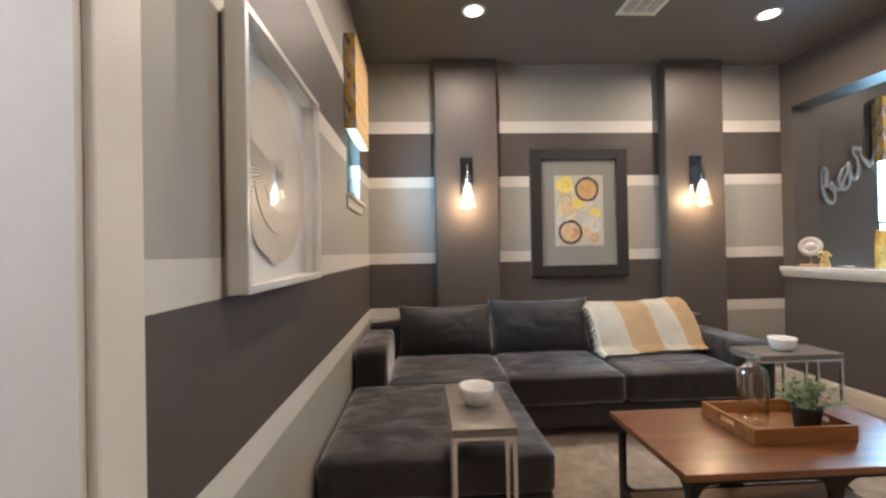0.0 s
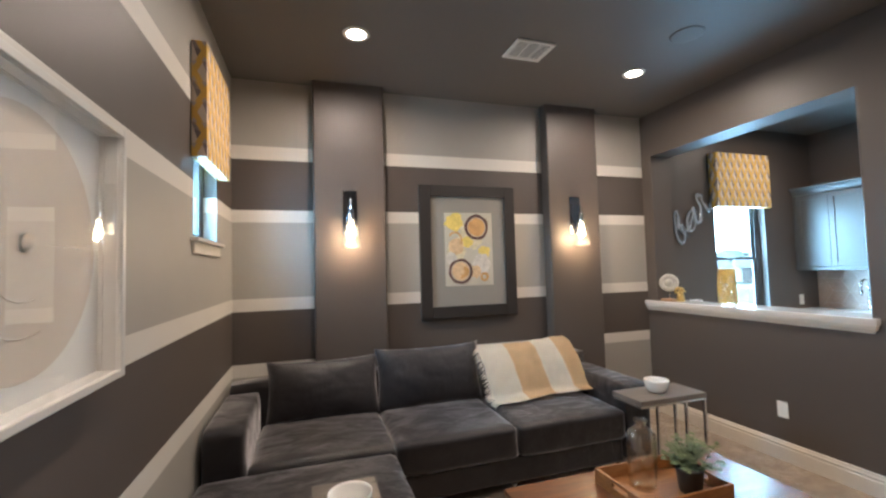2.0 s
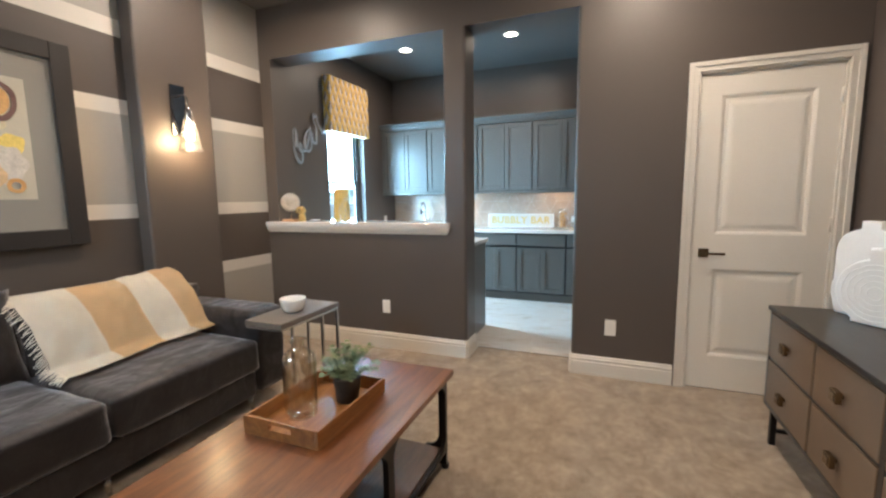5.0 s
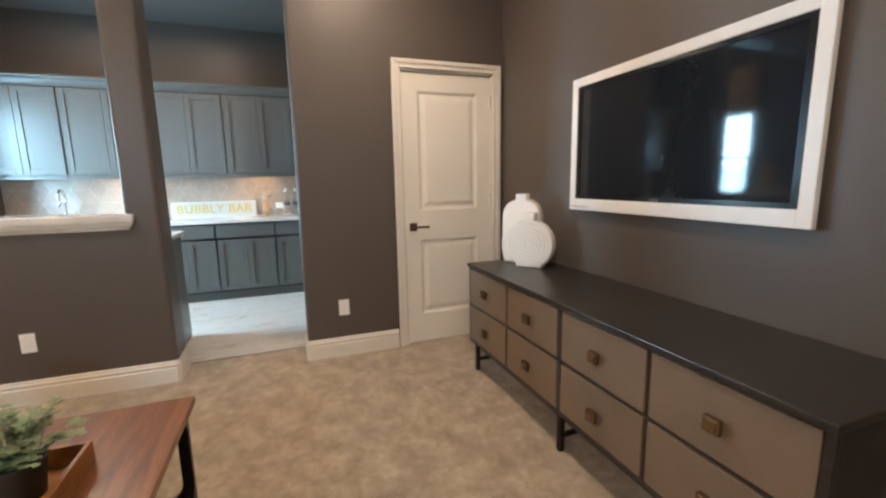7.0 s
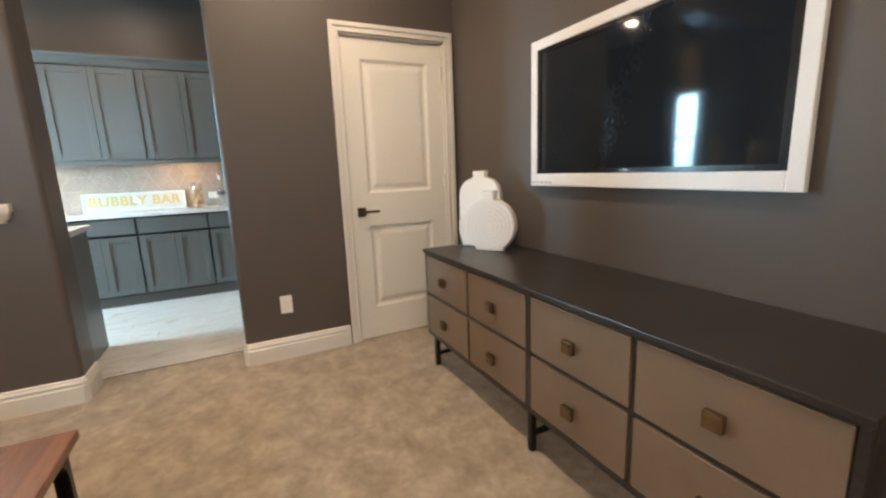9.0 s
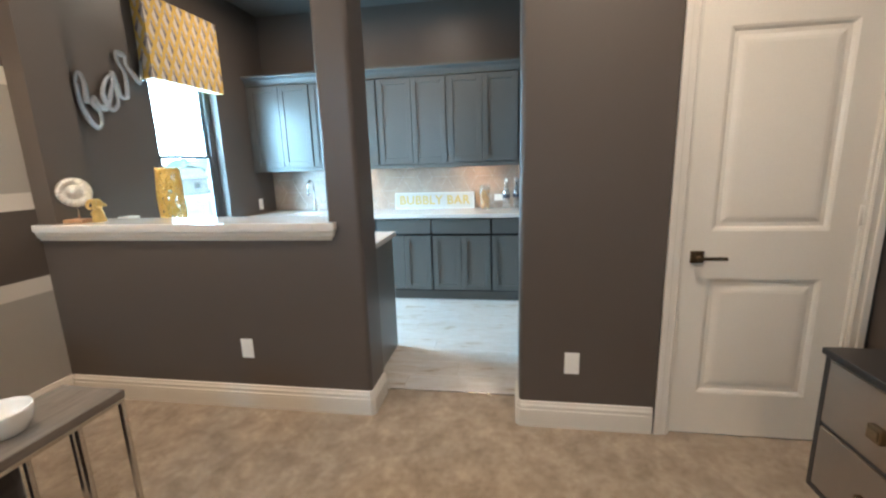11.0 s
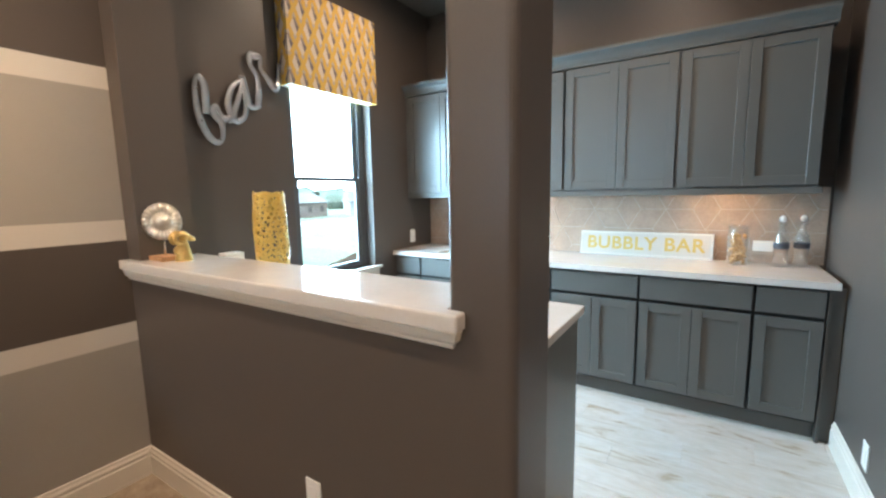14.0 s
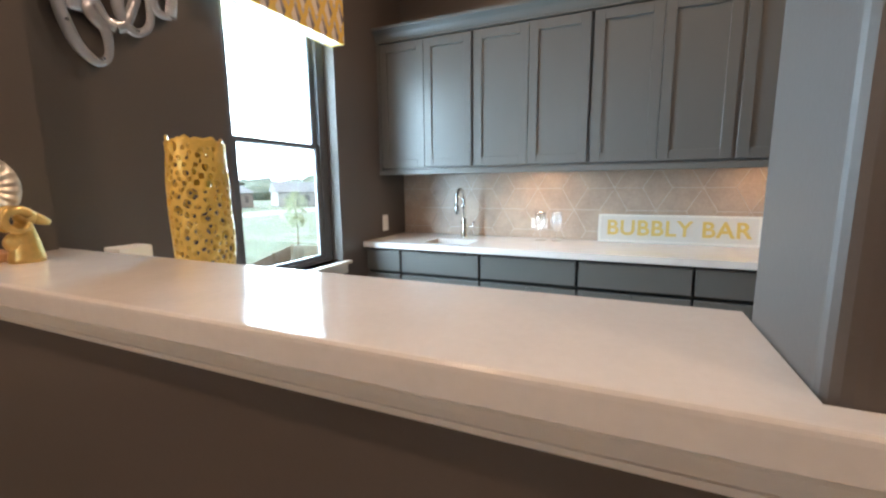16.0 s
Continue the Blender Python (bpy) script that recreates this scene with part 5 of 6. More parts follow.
def potted_plant(px, py, pz):
    pl = thing("potted_plant", "small grey-green leafy plant in a black pot", "plant", (px, py, pz))
    part("pot", lathe([(0.0, 0.0), (0.045, 0.0), (0.058, 0.1), (0.06, 0.105), (0.054, 0.105), (0.052, 0.085), (0.0, 0.085)], 28, (px, py, pz)), M_POT, pl)
    rng = random.Random(9)
    stems, leaves = bmesh.new(), bmesh.new()
    for s in range(42):
        a, el = rng.uniform(0, 6.283), rng.uniform(0.25, 1.35)
        ln = rng.uniform(0.085, 0.15)
        d = Vector((math.cos(a) * math.cos(el), math.sin(a) * math.cos(el), math.sin(el)))
        p0 = Vector((px + rng.uniform(-0.03, 0.03), py + rng.uniform(-0.03, 0.03), pz + 0.085))
        p1 = p0 + d * ln * 0.6 + Vector((0, 0, 0.02))
        p2 = p0 + d * ln + Vector((0, 0, 0.008))
        line = curve_points([p0, p1, p2], 4)
        sweep(line, 0.0012, 4, bm=stems)
        for k in range(2, len(line)):
            for side in (-1, 1):
                b = line[k]
                ang = rng.uniform(0, 6.283)
                o = Vector((math.cos(ang), math.sin(ang), rng.uniform(-0.2, 0.6))).normalized()
                L, W = rng.uniform(0.018, 0.030), rng.uniform(0.008, 0.0125)
                w = o.cross(Vector((0, 0, 1)) if abs(o.z) < 0.9 else Vector((1, 0, 0))).normalized()
                nn = o.cross(w)
                pts = [b, b + o * L * 0.35 + w * W + nn * 0.002, b + o * L * 0.75 + w * W * 0.8 + nn * 0.002, b + o * L, b + o * L * 0.75 - w * W * 0.8 + nn * 0.002, b + o * L * 0.35 - w * W + nn * 0.002]
                leaves.faces.new([leaves.verts.new(q) for q in pts])
    part("stems", stems, M_LEAF, pl)
    part("leaves", leaves, M_LEAF, pl, "dense small leaves")


potted_plant(1.935, 1.95, ctz + 0.0115)


# ---- side tables and bowls ----
def side_table(x0, x1, y0, y1, z, along, label):
    st = thing("side_table", label, "table", ((x0 + x1) / 2, (y0 + y1) / 2, 0), "side tables")
    part("tabletop", box((x0, y0, z - 0.032), (x1, y1, z), 0.003), M_GREYWOOD, st, "grey-washed wooden top")
    r = 0.0085
    part("top_frame", boxes(((x0 + 0.004, y0 + 0.004, z - 0.047), (x1 - 0.004, y0 + 0.02, z - 0.033)), ((x0 + 0.004, y1 - 0.02, z - 0.047), (x1 - 0.004, y1 - 0.004, z - 0.033)), ((x0 + 0.004, y0 + 0.02, z - 0.047), (x0 + 0.02, y1 - 0.02, z - 0.033)), ((x1 - 0.02, y0 + 0.02, z - 0.047), (x1 - 0.004, y1 - 0.02, z - 0.033))), M_STEEL, st)
    if along == "y":
        legs = [(x0 + 0.012, y0 + 0.012), (x1 - 0.012, y0 + 0.012), (x0 + 0.012, y0 + 0.17), (x1 - 0.012, y0 + 0.17)]
    else:
        legs = [(x1 - 0.012, y0 + 0.012), (x1 - 0.012, y1 - 0.012), (x1 - 0.17, y0 + 0.012), (x1 - 0.17, y1 - 0.012)]
    for x, y in legs:
        part("leg", box((x - r, y - r, 0.014), (x + r, y + r, z - 0.047), 0.001, 1), M_STEEL, st)
    part("base_frame", boxes(((x0 + 0.004, y0 + 0.004, 0), (x1 - 0.004, y0 + 0.02, 0.014)), ((x0 + 0.004, y1 - 0.02, 0), (x1 - 0.004, y1 - 0.004, 0.014)), ((x0 + 0.004, y0 + 0.02, 0), (x0 + 0.02, y1 - 0.02, 0.014)), ((x1 - 0.02, y0 + 0.02, 0), (x1 - 0.004, y1 - 0.02, 0.014))), M_STEEL, st)
    return st


def bowl(x, y, z, r, h):
    b = thing("bowl", "plain white ceramic bowl on a side table", "bowl", (x, y, z), "white bowls")
    part("shell", lathe([(0.0, 0.0), (r * 0.6, 0.0), (r * 0.72, 0.006), (r * 0.9, h * 0.4), (r, h * 0.85), (r * 1.0, h), (r * 0.955, h), (r * 0.94, h * 0.85), (r * 0.83, h * 0.4), (r * 0.6, 0.012), (0.0, 0.009)], 40, (x, y, z)), M_CERAMIC, b, smooth=True)


side_table(0.318, 0.575, 1.74, 2.28, 0.66, "y", "narrow grey-topped steel side table pulled over the chaise")
bowl(0.45, 2.02, 0.66, 0.079, 0.082)
side_table(2.30, 2.84, 2.63, 2.90, 0.66, "x", "narrow grey-topped steel side table by the sofa arm")
bowl(2.56, 2.77, 0.66, 0.079, 0.082)

# ---- dresser ----
dx0, dx1, dyf, dyb = 1.149, 3.232, 0.11, -0.42
dr_ = thing("dresser", "long charcoal dresser with eight taupe drawers and square pewter knobs", "dresser", (2.19, -0.15, 0))
part("top", box((dx0 - 0.008, dyb, 0.722), (dx1 + 0.008, dyf + 0.012, 0.746), 0.004), M_DRESSTOP, dr_)
part("carcass", boxes(((dx0, dyb, 0.19), (dx1, dyf - 0.03, 0.722))), M_DRESSTOP, dr_)
for nm, lo, hi in (("side_panel", (dx0, dyf - 0.03, 0.19), (dx0 + 0.022, dyf, 0.722)), ("side_panel", (dx1 - 0.022, dyf - 0.03, 0.19), (dx1, dyf, 0.722)), ("bottom_rail", (dx0 + 0.022, dyf - 0.03, 0.19), (dx1 - 0.022, dyf, 0.213)), ("divider", (2.178, dyf - 0.03, 0.213), (2.208, dyf, 0.713)), ("top_rail", (dx0 + 0.022, dyf - 0.03, 0.713), (dx1 - 0.022, dyf, 0.722)), ("middle_rail", (dx0 + 0.022, dyf - 0.03, 0.456), (2.178, dyf - 0.004, 0.47)), ("middle_rail", (2.208, dyf - 0.03, 0.456), (dx1 - 0.022, dyf - 0.004, 0.47)), ("divider", (2.69, dyf - 0.031, 0.213), (2.704, dyf - 0.006, 0.713)), ("divider", (1.672, dyf - 0.031, 0.213), (1.688, dyf - 0.006, 0.713))):
    part(nm, box(lo, hi, 0.0015, 1), M_DRESSTOP, dr_)
for a, b in ((dx0 + 0.025, 1.669), (1.691, 2.175), (2.211, 2.687), (2.707, dx1 - 0.025)):
    for za, zb in ((0.216, 0.453), (0.473, 0.710)):
        d = part("drawer", box((a, dyf - 0.028, za), (b, dyf + 0.002, zb), 0.003, 2), M_DRAWER, dr_, "taupe drawer front")
        kx, kz = (a + b) / 2, (za + zb) / 2 - 0.002
        bm = sweep([(kx, dyf + 0.002, kz), (kx, dyf + 0.016, kz)], 0.008, 8)
        tmp = box((kx - 0.026, dyf + 0.014, kz - 0.024), (kx + 0.026, dyf + 0.036, kz + 0.024), 0.003)
        merge(bm, tmp)
        tmp = box((kx - 0.018, dyf + 0.036, kz - 0.016), (kx + 0.018, dyf + 0.0385, kz + 0.016), 0.002)
        merge(bm, tmp)
        part("knob", bm, M_PEWTER, d, "square pewter knob")
for x in (dx0 + 0.09, 2.19, dx1 - 0.09):
    for y in (dyf - 0.02, dyb + 0.03):
        part("leg", box((x - 0.014, y - 0.014, 0), (x + 0.014, y + 0.014, 0.19), 0.003), M_BLACKMETAL, dr_)
    part("stretcher", box((x - 0.01, dyb + 0.03, 0.07), (x + 0.01, dyf - 0.02, 0.09), 0.002), M_BLACKMETAL, dr_)
part("rail", box((dx0 + 0.09, dyf - 0.055, 0.15), (dx1 - 0.09, dyf - 0.035, 0.19), 0.003), M_BLACKMETAL, dr_)


# ---- television ----
tv = thing("television", "wide wall television with a white frame, switched off", "television", (2.17, YF, 1.12))
x0, x1, z0, z1, yf = 1.516, 2.808, 1.12, 1.876, -0.385
w = 0.05
part("back", box((x0 + 0.02, YF + 0.003, z0 + 0.02), (x1 - 0.02, yf - 0.02, z1 - 0.02), 0.004), M_BEZEL, tv)
part("frame", boxes(((x0, yf - 0.028, z0), (x0 + w, yf, z1)), ((x1 - w, yf - 0.028, z0), (x1, yf, z1)), ((x0 + w, yf - 0.028, z0), (x1 - w, yf, z0 + 0.066)), ((x0 + w, yf - 0.028, z1 - w), (x1 - w, yf, z1)), bevel=0.004), M_TVWHITE, tv)
part("bezel", boxes(((x0 + w, yf - 0.02, z0 + 0.066), (x0 + w + 0.026, yf - 0.004, z1 - w)), ((x1 - w - 0.026, yf - 0.02, z0 + 0.066), (x1 - w, yf - 0.004, z1 - w)), ((x0 + w + 0.026, yf - 0.02, z0 + 0.066), (x1 - w - 0.026, yf - 0.004, z0 + 0.066 + 0.022)), ((x0 + w + 0.026, yf - 0.02, z1 - w - 0.022), (x1 - w - 0.026, yf - 0.004, z1 - w))), M_BEZEL, tv)
part("screen", box((x0 + w + 0.024, yf - 0.02, z0 + 0.086), (x1 - w - 0.024, yf - 0.009, z1 - w - 0.02)), M_SCREEN, tv, "glossy black screen")
part("badge", box((2.15, yf - 0.0045, z0 + 0.074), (2.20, yf - 0.0035, z0 + 0.081)), M_STEEL, tv)
for k in range(5):
    part("button", box((x1 - 0.035 - k * 0.035, yf - 0.001, z0 + 0.018), (x1 - 0.018 - k * 0.035, yf + 0.0015, z0 + 0.023), 0.0005, 1), M_BEZEL, tv)


# ---- outlets ----
def plate(at, axis, label):
    o = thing("outlet", label, "outlet", at, "wall outlets")
    x, y, z = at
    if axis == "x":
        part("plate", box((x - 0.006, y - 0.038, z - 0.06), (x, y + 0.038, z + 0.06), 0.002), M_WHITEPLASTIC, o)
        part("socket", box((x - 0.008, y - 0.018, z - 0.034), (x - 0.0055, y + 0.018, z + 0.034), 0.001, 1), M_WHITEPLASTIC, o)
    else:
        part("plate", box((x - 0.038, y - 0.006, z - 0.06), (x + 0.038, y, z + 0.06), 0.002), M_WHITEPLASTIC, o)
        part("socket", box((x - 0.018, y - 0.008, z - 0.034), (x + 0.018, y - 0.0055, z + 0.034), 0.001, 1), M_WHITEPLASTIC, o)


plate((XR - 0.0005, 2.785, 0.385), "x", "white wall outlet on the dark half wall")
plate((XR - 0.0005, 0.91, 0.378), "x", "white wall outlet beside the door")


# ---- white vases on the dresser ----
def slab_vase(name_label, outline, thick, at, turn, grooves=None):
    """A flat ceramic vase: an outline in the upright plane given thickness with rounded rims."""
    v = thing("vase", name_label, "vase", at, "white vases on the dresser")
    m = Matrix.Translation(at) @ Matrix.Rotation(radians(turn), 4, "Z")
    bm = bmesh.new()
    n = len(outline)
    cx = sum(p[0] for p in outline) / n
    cz = sum(p[1] for p in outline) / n
    rows = []
    for y, k in ((-thick / 2, 0.95), (-thick / 2 + 0.006, 0.985), (-thick / 2 + 0.014, 1.0), (thick / 2 - 0.014, 1.0), (thick / 2 - 0.006, 0.985), (thick / 2, 0.95)):
        rows.append([bm.verts.new((cx + (x - cx) * k, y, max(cz + (z - cz) * k, 0.0))) for x, z in outline])
    for a, b in zip(rows, rows[1:]):
        for i in range(n):
            f = bm.faces.new((a[i], a[(i + 1) % n], b[(i + 1) % n], b[i]))
            f.smooth = True
    bm.faces.new(rows[0])
    bm.faces.new(list(reversed(rows[-1])))
    bmesh.ops.transform(bm, matrix=m, verts=bm.verts)
    part("body", bm, M_PLASTER, v)
    if grooves:
        gx, gz, rs = grooves
        bm = bmesh.new()
        for r in rs:
            sweep([(gx + r * math.cos(a), -thick / 2 - 0.0005, gz + r * math.sin(a)) for a in [2 * math.pi * k / 36 for k in range(37)]], 0.0022, 6, (0, 1, 0), bm=bm)
        bmesh.ops.transform(bm, matrix=m, verts=bm.verts)
        part("relief_rings", bm, M_PLASTER, v, "raised concentric rings")
    return v


R = 0.158
arc0 = [(R * math.sin(a), 0.148 + R * math.cos(a)) for a in [radians(12) + (radians(146 - 12)) * k / 26 for k in range(27)]]
round_outline = [(0.036, 0.352)] + [(0.033, 0.33)] + arc0 + [(R * 0.56, 0.0)]
round_outline = round_outline + [(-x, z) for x, z in reversed(round_outline)]
tall_outline = [(0.038, 0.466), (0.036, 0.435)] + [(0.036 + 0.099 * math.sin(a), 0.31 + 0.115 * math.cos(a)) for a in [math.pi / 2 * k / 12 for k in range(1, 13)]] + [(0.135, 0.16), (0.142, 0.155), (0.142, 0.09), (0.12, 0.0)]
tall_outline = tall_outline + [(-x, z) for x, z in reversed(tall_outline)]
slab_vase("round white plaster vase with raised concentric rings and a short neck", round_outline, 0.075, (2.95, -0.20, 0.746), 217, (0.0, 0.15, (0.03, 0.055, 0.08, 0.105, 0.128)))
slab_vase("taller white plaster bottle vase standing behind a round one", tall_outline, 0.07, (3.095, -0.225, 0.746), 217)


# ---- bar: splashback ----
def clip(poly, lo, hi):
    """A polygon cut to a rectangle."""
    for axis, lim, sign in ((0, lo[0], 1), (0, hi[0], -1), (1, lo[1], 1), (1, hi[1], -1)):
        out = []
        for i in range(len(poly)):
            p, q = poly[i - 1], poly[i]
            pi, qi = sign * (p[axis] - lim) >= 0, sign * (q[axis] - lim) >= 0
            if pi != qi:
                t = (lim - p[axis]) / (q[axis] - p[axis])
                out.append((p[0] + (q[0] - p[0]) * t, p[1] + (q[1] - p[1]) * t))
            if qi:
                out.append(q)
        poly = out
        if not poly:
            return []
    return poly


sp0, sp1 = (1.035, 0.93), (YB - 0.004, 1.43)
splash = structure("splashback", boxes(((BX - 0.006, sp0[0], sp0[1]), (BX - 0.0005, sp1[0], sp1[1]))), M_SPLASHGROUT, "taupe diamond wall tiles with pale joints behind the bar counter", "splashback")
side, gap = 0.172, 0.0022
hgt = side * math.sin(math.pi / 3)


def shrink(poly, d):
    cx, cy = sum(p[0] for p in poly) / len(poly), sum(p[1] for p in poly) / len(poly)
    k = 1 - 2 * d / hgt
    return [(cx + (x - cx) * k, cy + (y - cy) * k) for x, y in poly]


for row in range(-3, 5):
    for col in range(-2, 13):
        if (col + row) % 2:
            continue
        c = (1.0 + col * side * 1.5, 0.84 + row * hgt)
        for k in range(3):
            a0 = math.pi / 3 * (2 * k)
            v = [(c[0] + side * math.cos(a0 + math.pi / 3 * j), c[1] + side * math.sin(a0 + math.pi / 3 * j)) for j in range(3)]
            poly = clip(shrink([c, v[0], v[1], v[2]], gap), sp0, sp1)
            if len(poly) < 3:
                continue
            area = abs(sum(poly[i - 1][0] * poly[i][1] - poly[i][0] * poly[i - 1][1] for i in range(len(poly)))) / 2
            if area < 0.0004:
                continue
            bm = bmesh.new()
            b0 = [bm.verts.new((BX - 0.005, y, z)) for y, z in poly]
            t0 = [bm.verts.new((BX - 0.0105, y, z)) for y, z in poly]
            bm.faces.new(t0)
            for i in range(len(poly)):
                bm.faces.new((b0[i - 1], b0[i], t0[i], t0[i - 1]))
            part("tile", bm, M_RHOMB, splash)

# ---- bar: things on the counters ----
CZT = 0.928
sg = thing("bar_sign", "long white framed sign with gold capital letters leaning on the tiles", "sign", (6.37, 2.09, CZT))
lean = Matrix.Translation((6.365, 0, CZT)) @ Matrix.Rotation(radians(7), 4, "Y")
M_SIGN = surface("white_sign_board", (0.56, 0.54, 0.51), 0.5, vary=0.04)
y0, y1, h = 1.632, 2.552, 0.186


def leaned(bm):
    bmesh.ops.transform(bm, matrix=lean, verts=bm.verts)
    return bm


part("board", leaned(box((0.0, y0 + 0.008, 0.008), (0.012, y1 - 0.008, h - 0.008))), M_SIGN, sg, "white board")
part("frame", leaned(boxes(((-0.006, y0, 0.0), (0.014, y1, 0.014)), ((-0.006, y0, h - 0.014), (0.014, y1, h)), ((-0.006, y0, 0.014), (0.014, y0 + 0.014, h - 0.014)), ((-0.006, y1 - 0.014, 0.014), (0.014, y1, h - 0.014)), bevel=0.002)), M_FRAMEWHITE, sg)
txt = bpy.data.curves.new("lettering", "FONT")
txt.body, txt.size, txt.align_x, txt.align_y, txt.extrude, txt.offset = "BUBBLY BAR", 0.138, "CENTER", "CENTER", 0.002, 0.003
txt.space_character = 1.07
txt.materials.append(surface("gold_lettering", (0.58, 0.41, 0.12), 0.4, vary=0.06, relief=0.0))
let = new("lettering", txt)
let.parent = sg
let.matrix_parent_inverse = sg.matrix_basis.inverted() @ lean @ pose(-0.002, (y0 + y1) / 2, h / 2, 90, 0, -90)

jar = thing("cork_jar", "clear glass jar filled with wine corks", "jar", (6.24, 1.50, CZT))
part("glass", lathe([(0.0, 0.0), (0.058, 0.0), (0.062, 0.006), (0.062, 0.205), (0.058, 0.225), (0.066, 0.262), (0.063, 0.262), (0.055, 0.225), (0.059, 0.204), (0.059, 0.009), (0.0, 0.007)], 36, (6.24, 1.50, CZT)), M_GLASS, jar, smooth=True).visible_shadow = False
M_CORK = surface("cork", (0.52, 0.29, 0.12), 0.8, vary=0.45, big=30, fine=120)
rng = random.Random(21)
bm = bmesh.new()
for k in range(46):
    a, r, z = rng.uniform(0, 6.283), 0.04 * math.sqrt(rng.random()), 0.02 + 0.185 * (k / 46)
    p = Vector((6.24 + r * math.cos(a), 1.50 + r * math.sin(a), CZT + z))
    d = Vector((rng.uniform(-1, 1), rng.uniform(-1, 1), rng.uniform(-0.6, 0.6))).normalized() * 0.016
    sweep([p - d, p + d], 0.0105, 9, bm=bm)
corks = part("corks", bm, M_CORK, jar, "mixed brown and gold corks")

M_LABEL = surface("charcoal_label", (0.10, 0.105, 0.13), 0.6)
for bx, by in ((6.27, 1.272), (6.335, 1.163)):
    b = thing("swing_top_bottle", "clear swing-top glass bottle with a charcoal band label", "bottle", (bx, by, CZT), "swing-top bottles")
    part("glass", lathe([(0.0, 0.0), (0.038, 0.0), (0.041, 0.005), (0.041, 0.165), (0.036, 0.195), (0.02, 0.24), (0.0145, 0.26), (0.0145, 0.288), (0.011, 0.29), (0.011, 0.262), (0.0165, 0.238), (0.0325, 0.194), (0.0375, 0.163), (0.0375, 0.008), (0.0, 0.006)], 32, (bx, by, CZT)), M_BRIGHTGLASS, b, smooth=True).visible_shadow = False
    part("label", lathe([(0.0416, 0.118), (0.0418, 0.121), (0.0418, 0.152), (0.0416, 0.155)], 32, (bx, by, CZT)), M_LABEL, b, "charcoal band")
    part("stopper", lathe([(0.0, 0.291), (0.014, 0.291), (0.017, 0.302), (0.015, 0.318), (0.008, 0.328), (0.0, 0.33)], 20, (bx, by, CZT)), M_CERAMIC, b)
    w = curve_points([(bx, by - 0.017, CZT + 0.27), (bx - 0.012, by - 0.022, CZT + 0.29), (bx, by - 0.018, CZT + 0.312), (bx, by, CZT + 0.334), (bx, by + 0.018, CZT + 0.312), (bx - 0.012, by + 0.022, CZT + 0.29), (bx, by + 0.017, CZT + 0.27)], 4)
    part("wire", sweep(w, 0.0016, 6), M_STEEL, b)

for gy in (2.925, 2.815):
    wg = thing("wine_glass", "clear stemmed wine glass on the counter", "glass", (6.27, gy, CZT), "wine glasses")
    part("bowl", lathe([(0.0, 0.072), (0.012, 0.075), (0.03, 0.09), (0.041, 0.12), (0.042, 0.15), (0.035, 0.205), (0.0338, 0.205), (0.0405, 0.15), (0.0395, 0.121), (0.029, 0.0915), (0.011, 0.077), (0.0, 0.0745)], 32, (6.27, gy, CZT)), M_BRIGHTGLASS, wg, smooth=True).visible_shadow = False
    part("stem", lathe([(0.0, 0.001), (0.034, 0.001), (0.034, 0.003), (0.006, 0.007), (0.0038, 0.02), (0.0038, 0.06), (0.008, 0.0735), (0.0, 0.0735)], 28, (6.27, gy, CZT)), M_BRIGHTGLASS, wg, smooth=True).visible_shadow = False

for at, lab in (((BX - 0.0105, 1.35, 1.04), "white outlet plate lying level on the splashback"), ((BX - 0.0105, 2.96, 1.036), "white outlet plate on the splashback")):
    o = thing("outlet", lab, "outlet", at, "wall outlets")
    part("plate", box((at[0] - 0.006, at[1] - 0.058, at[2] - 0.036), (at[0], at[1] + 0.058, at[2] + 0.036), 0.002), M_WHITEPLASTIC, o)
    part("socket", box((at[0] - 0.008, at[1] - 0.034, at[2] - 0.018), (at[0] - 0.0055, at[1] + 0.034, at[2] + 0.018), 0.001, 1), M_WHITEPLASTIC, o)
plate((6.11, YB - 0.0005, 1.035), "y", "white wall outlet beside the window")


o = thing("outlet", "white wall outlet low on the dark side wall", "outlet", (5.32, 1.0205, 0.25), "wall outlets")
part("plate", box((5.282, 1.0205, 0.19), (5.358, 1.0265, 0.31), 0.002), M_WHITEPLASTIC, o)
part("socket", box((5.302, 1.026, 0.216), (5.338, 1.0285, 0.284), 0.001, 1), M_WHITEPLASTIC, o)


# ---- bar: script letters on the wall ----
wd = thing("script_lettering", "mirrored acrylic script word fixed to the dark wall", "wall sign", (4.43, YB, 1.73))
STROKES = {
    "letter_b": [(4.20, 1.90), (4.205, 2.05), (4.175, 2.095), (4.15, 2.04), (4.155, 1.91), (4.19, 1.80), (4.245, 1.75), (4.285, 1.78), (4.285, 1.86), (4.25, 1.90), (4.24, 1.935), (4.265, 1.95), (4.29, 1.90), (4.32, 1.885)],
    "letter_a": [(4.32, 1.885), (4.36, 1.92), (4.43, 2.10), (4.38, 2.095), (4.335, 2.0), (4.345, 1.92), (4.39, 1.885), (4.445, 1.95), (4.43, 2.15), (4.455, 2.03), (4.48, 1.985), (4.525, 1.985)],
    "letter_r": [(4.525, 1.985), (4.54, 2.08), (4.535, 2.17), (4.495, 2.23), (4.495, 2.285), (4.53, 2.29), (4.565, 2.285), (4.565, 2.22), (4.61, 2.17), (4.655, 2.12), (4.685, 2.17), (4.70, 2.28)]}
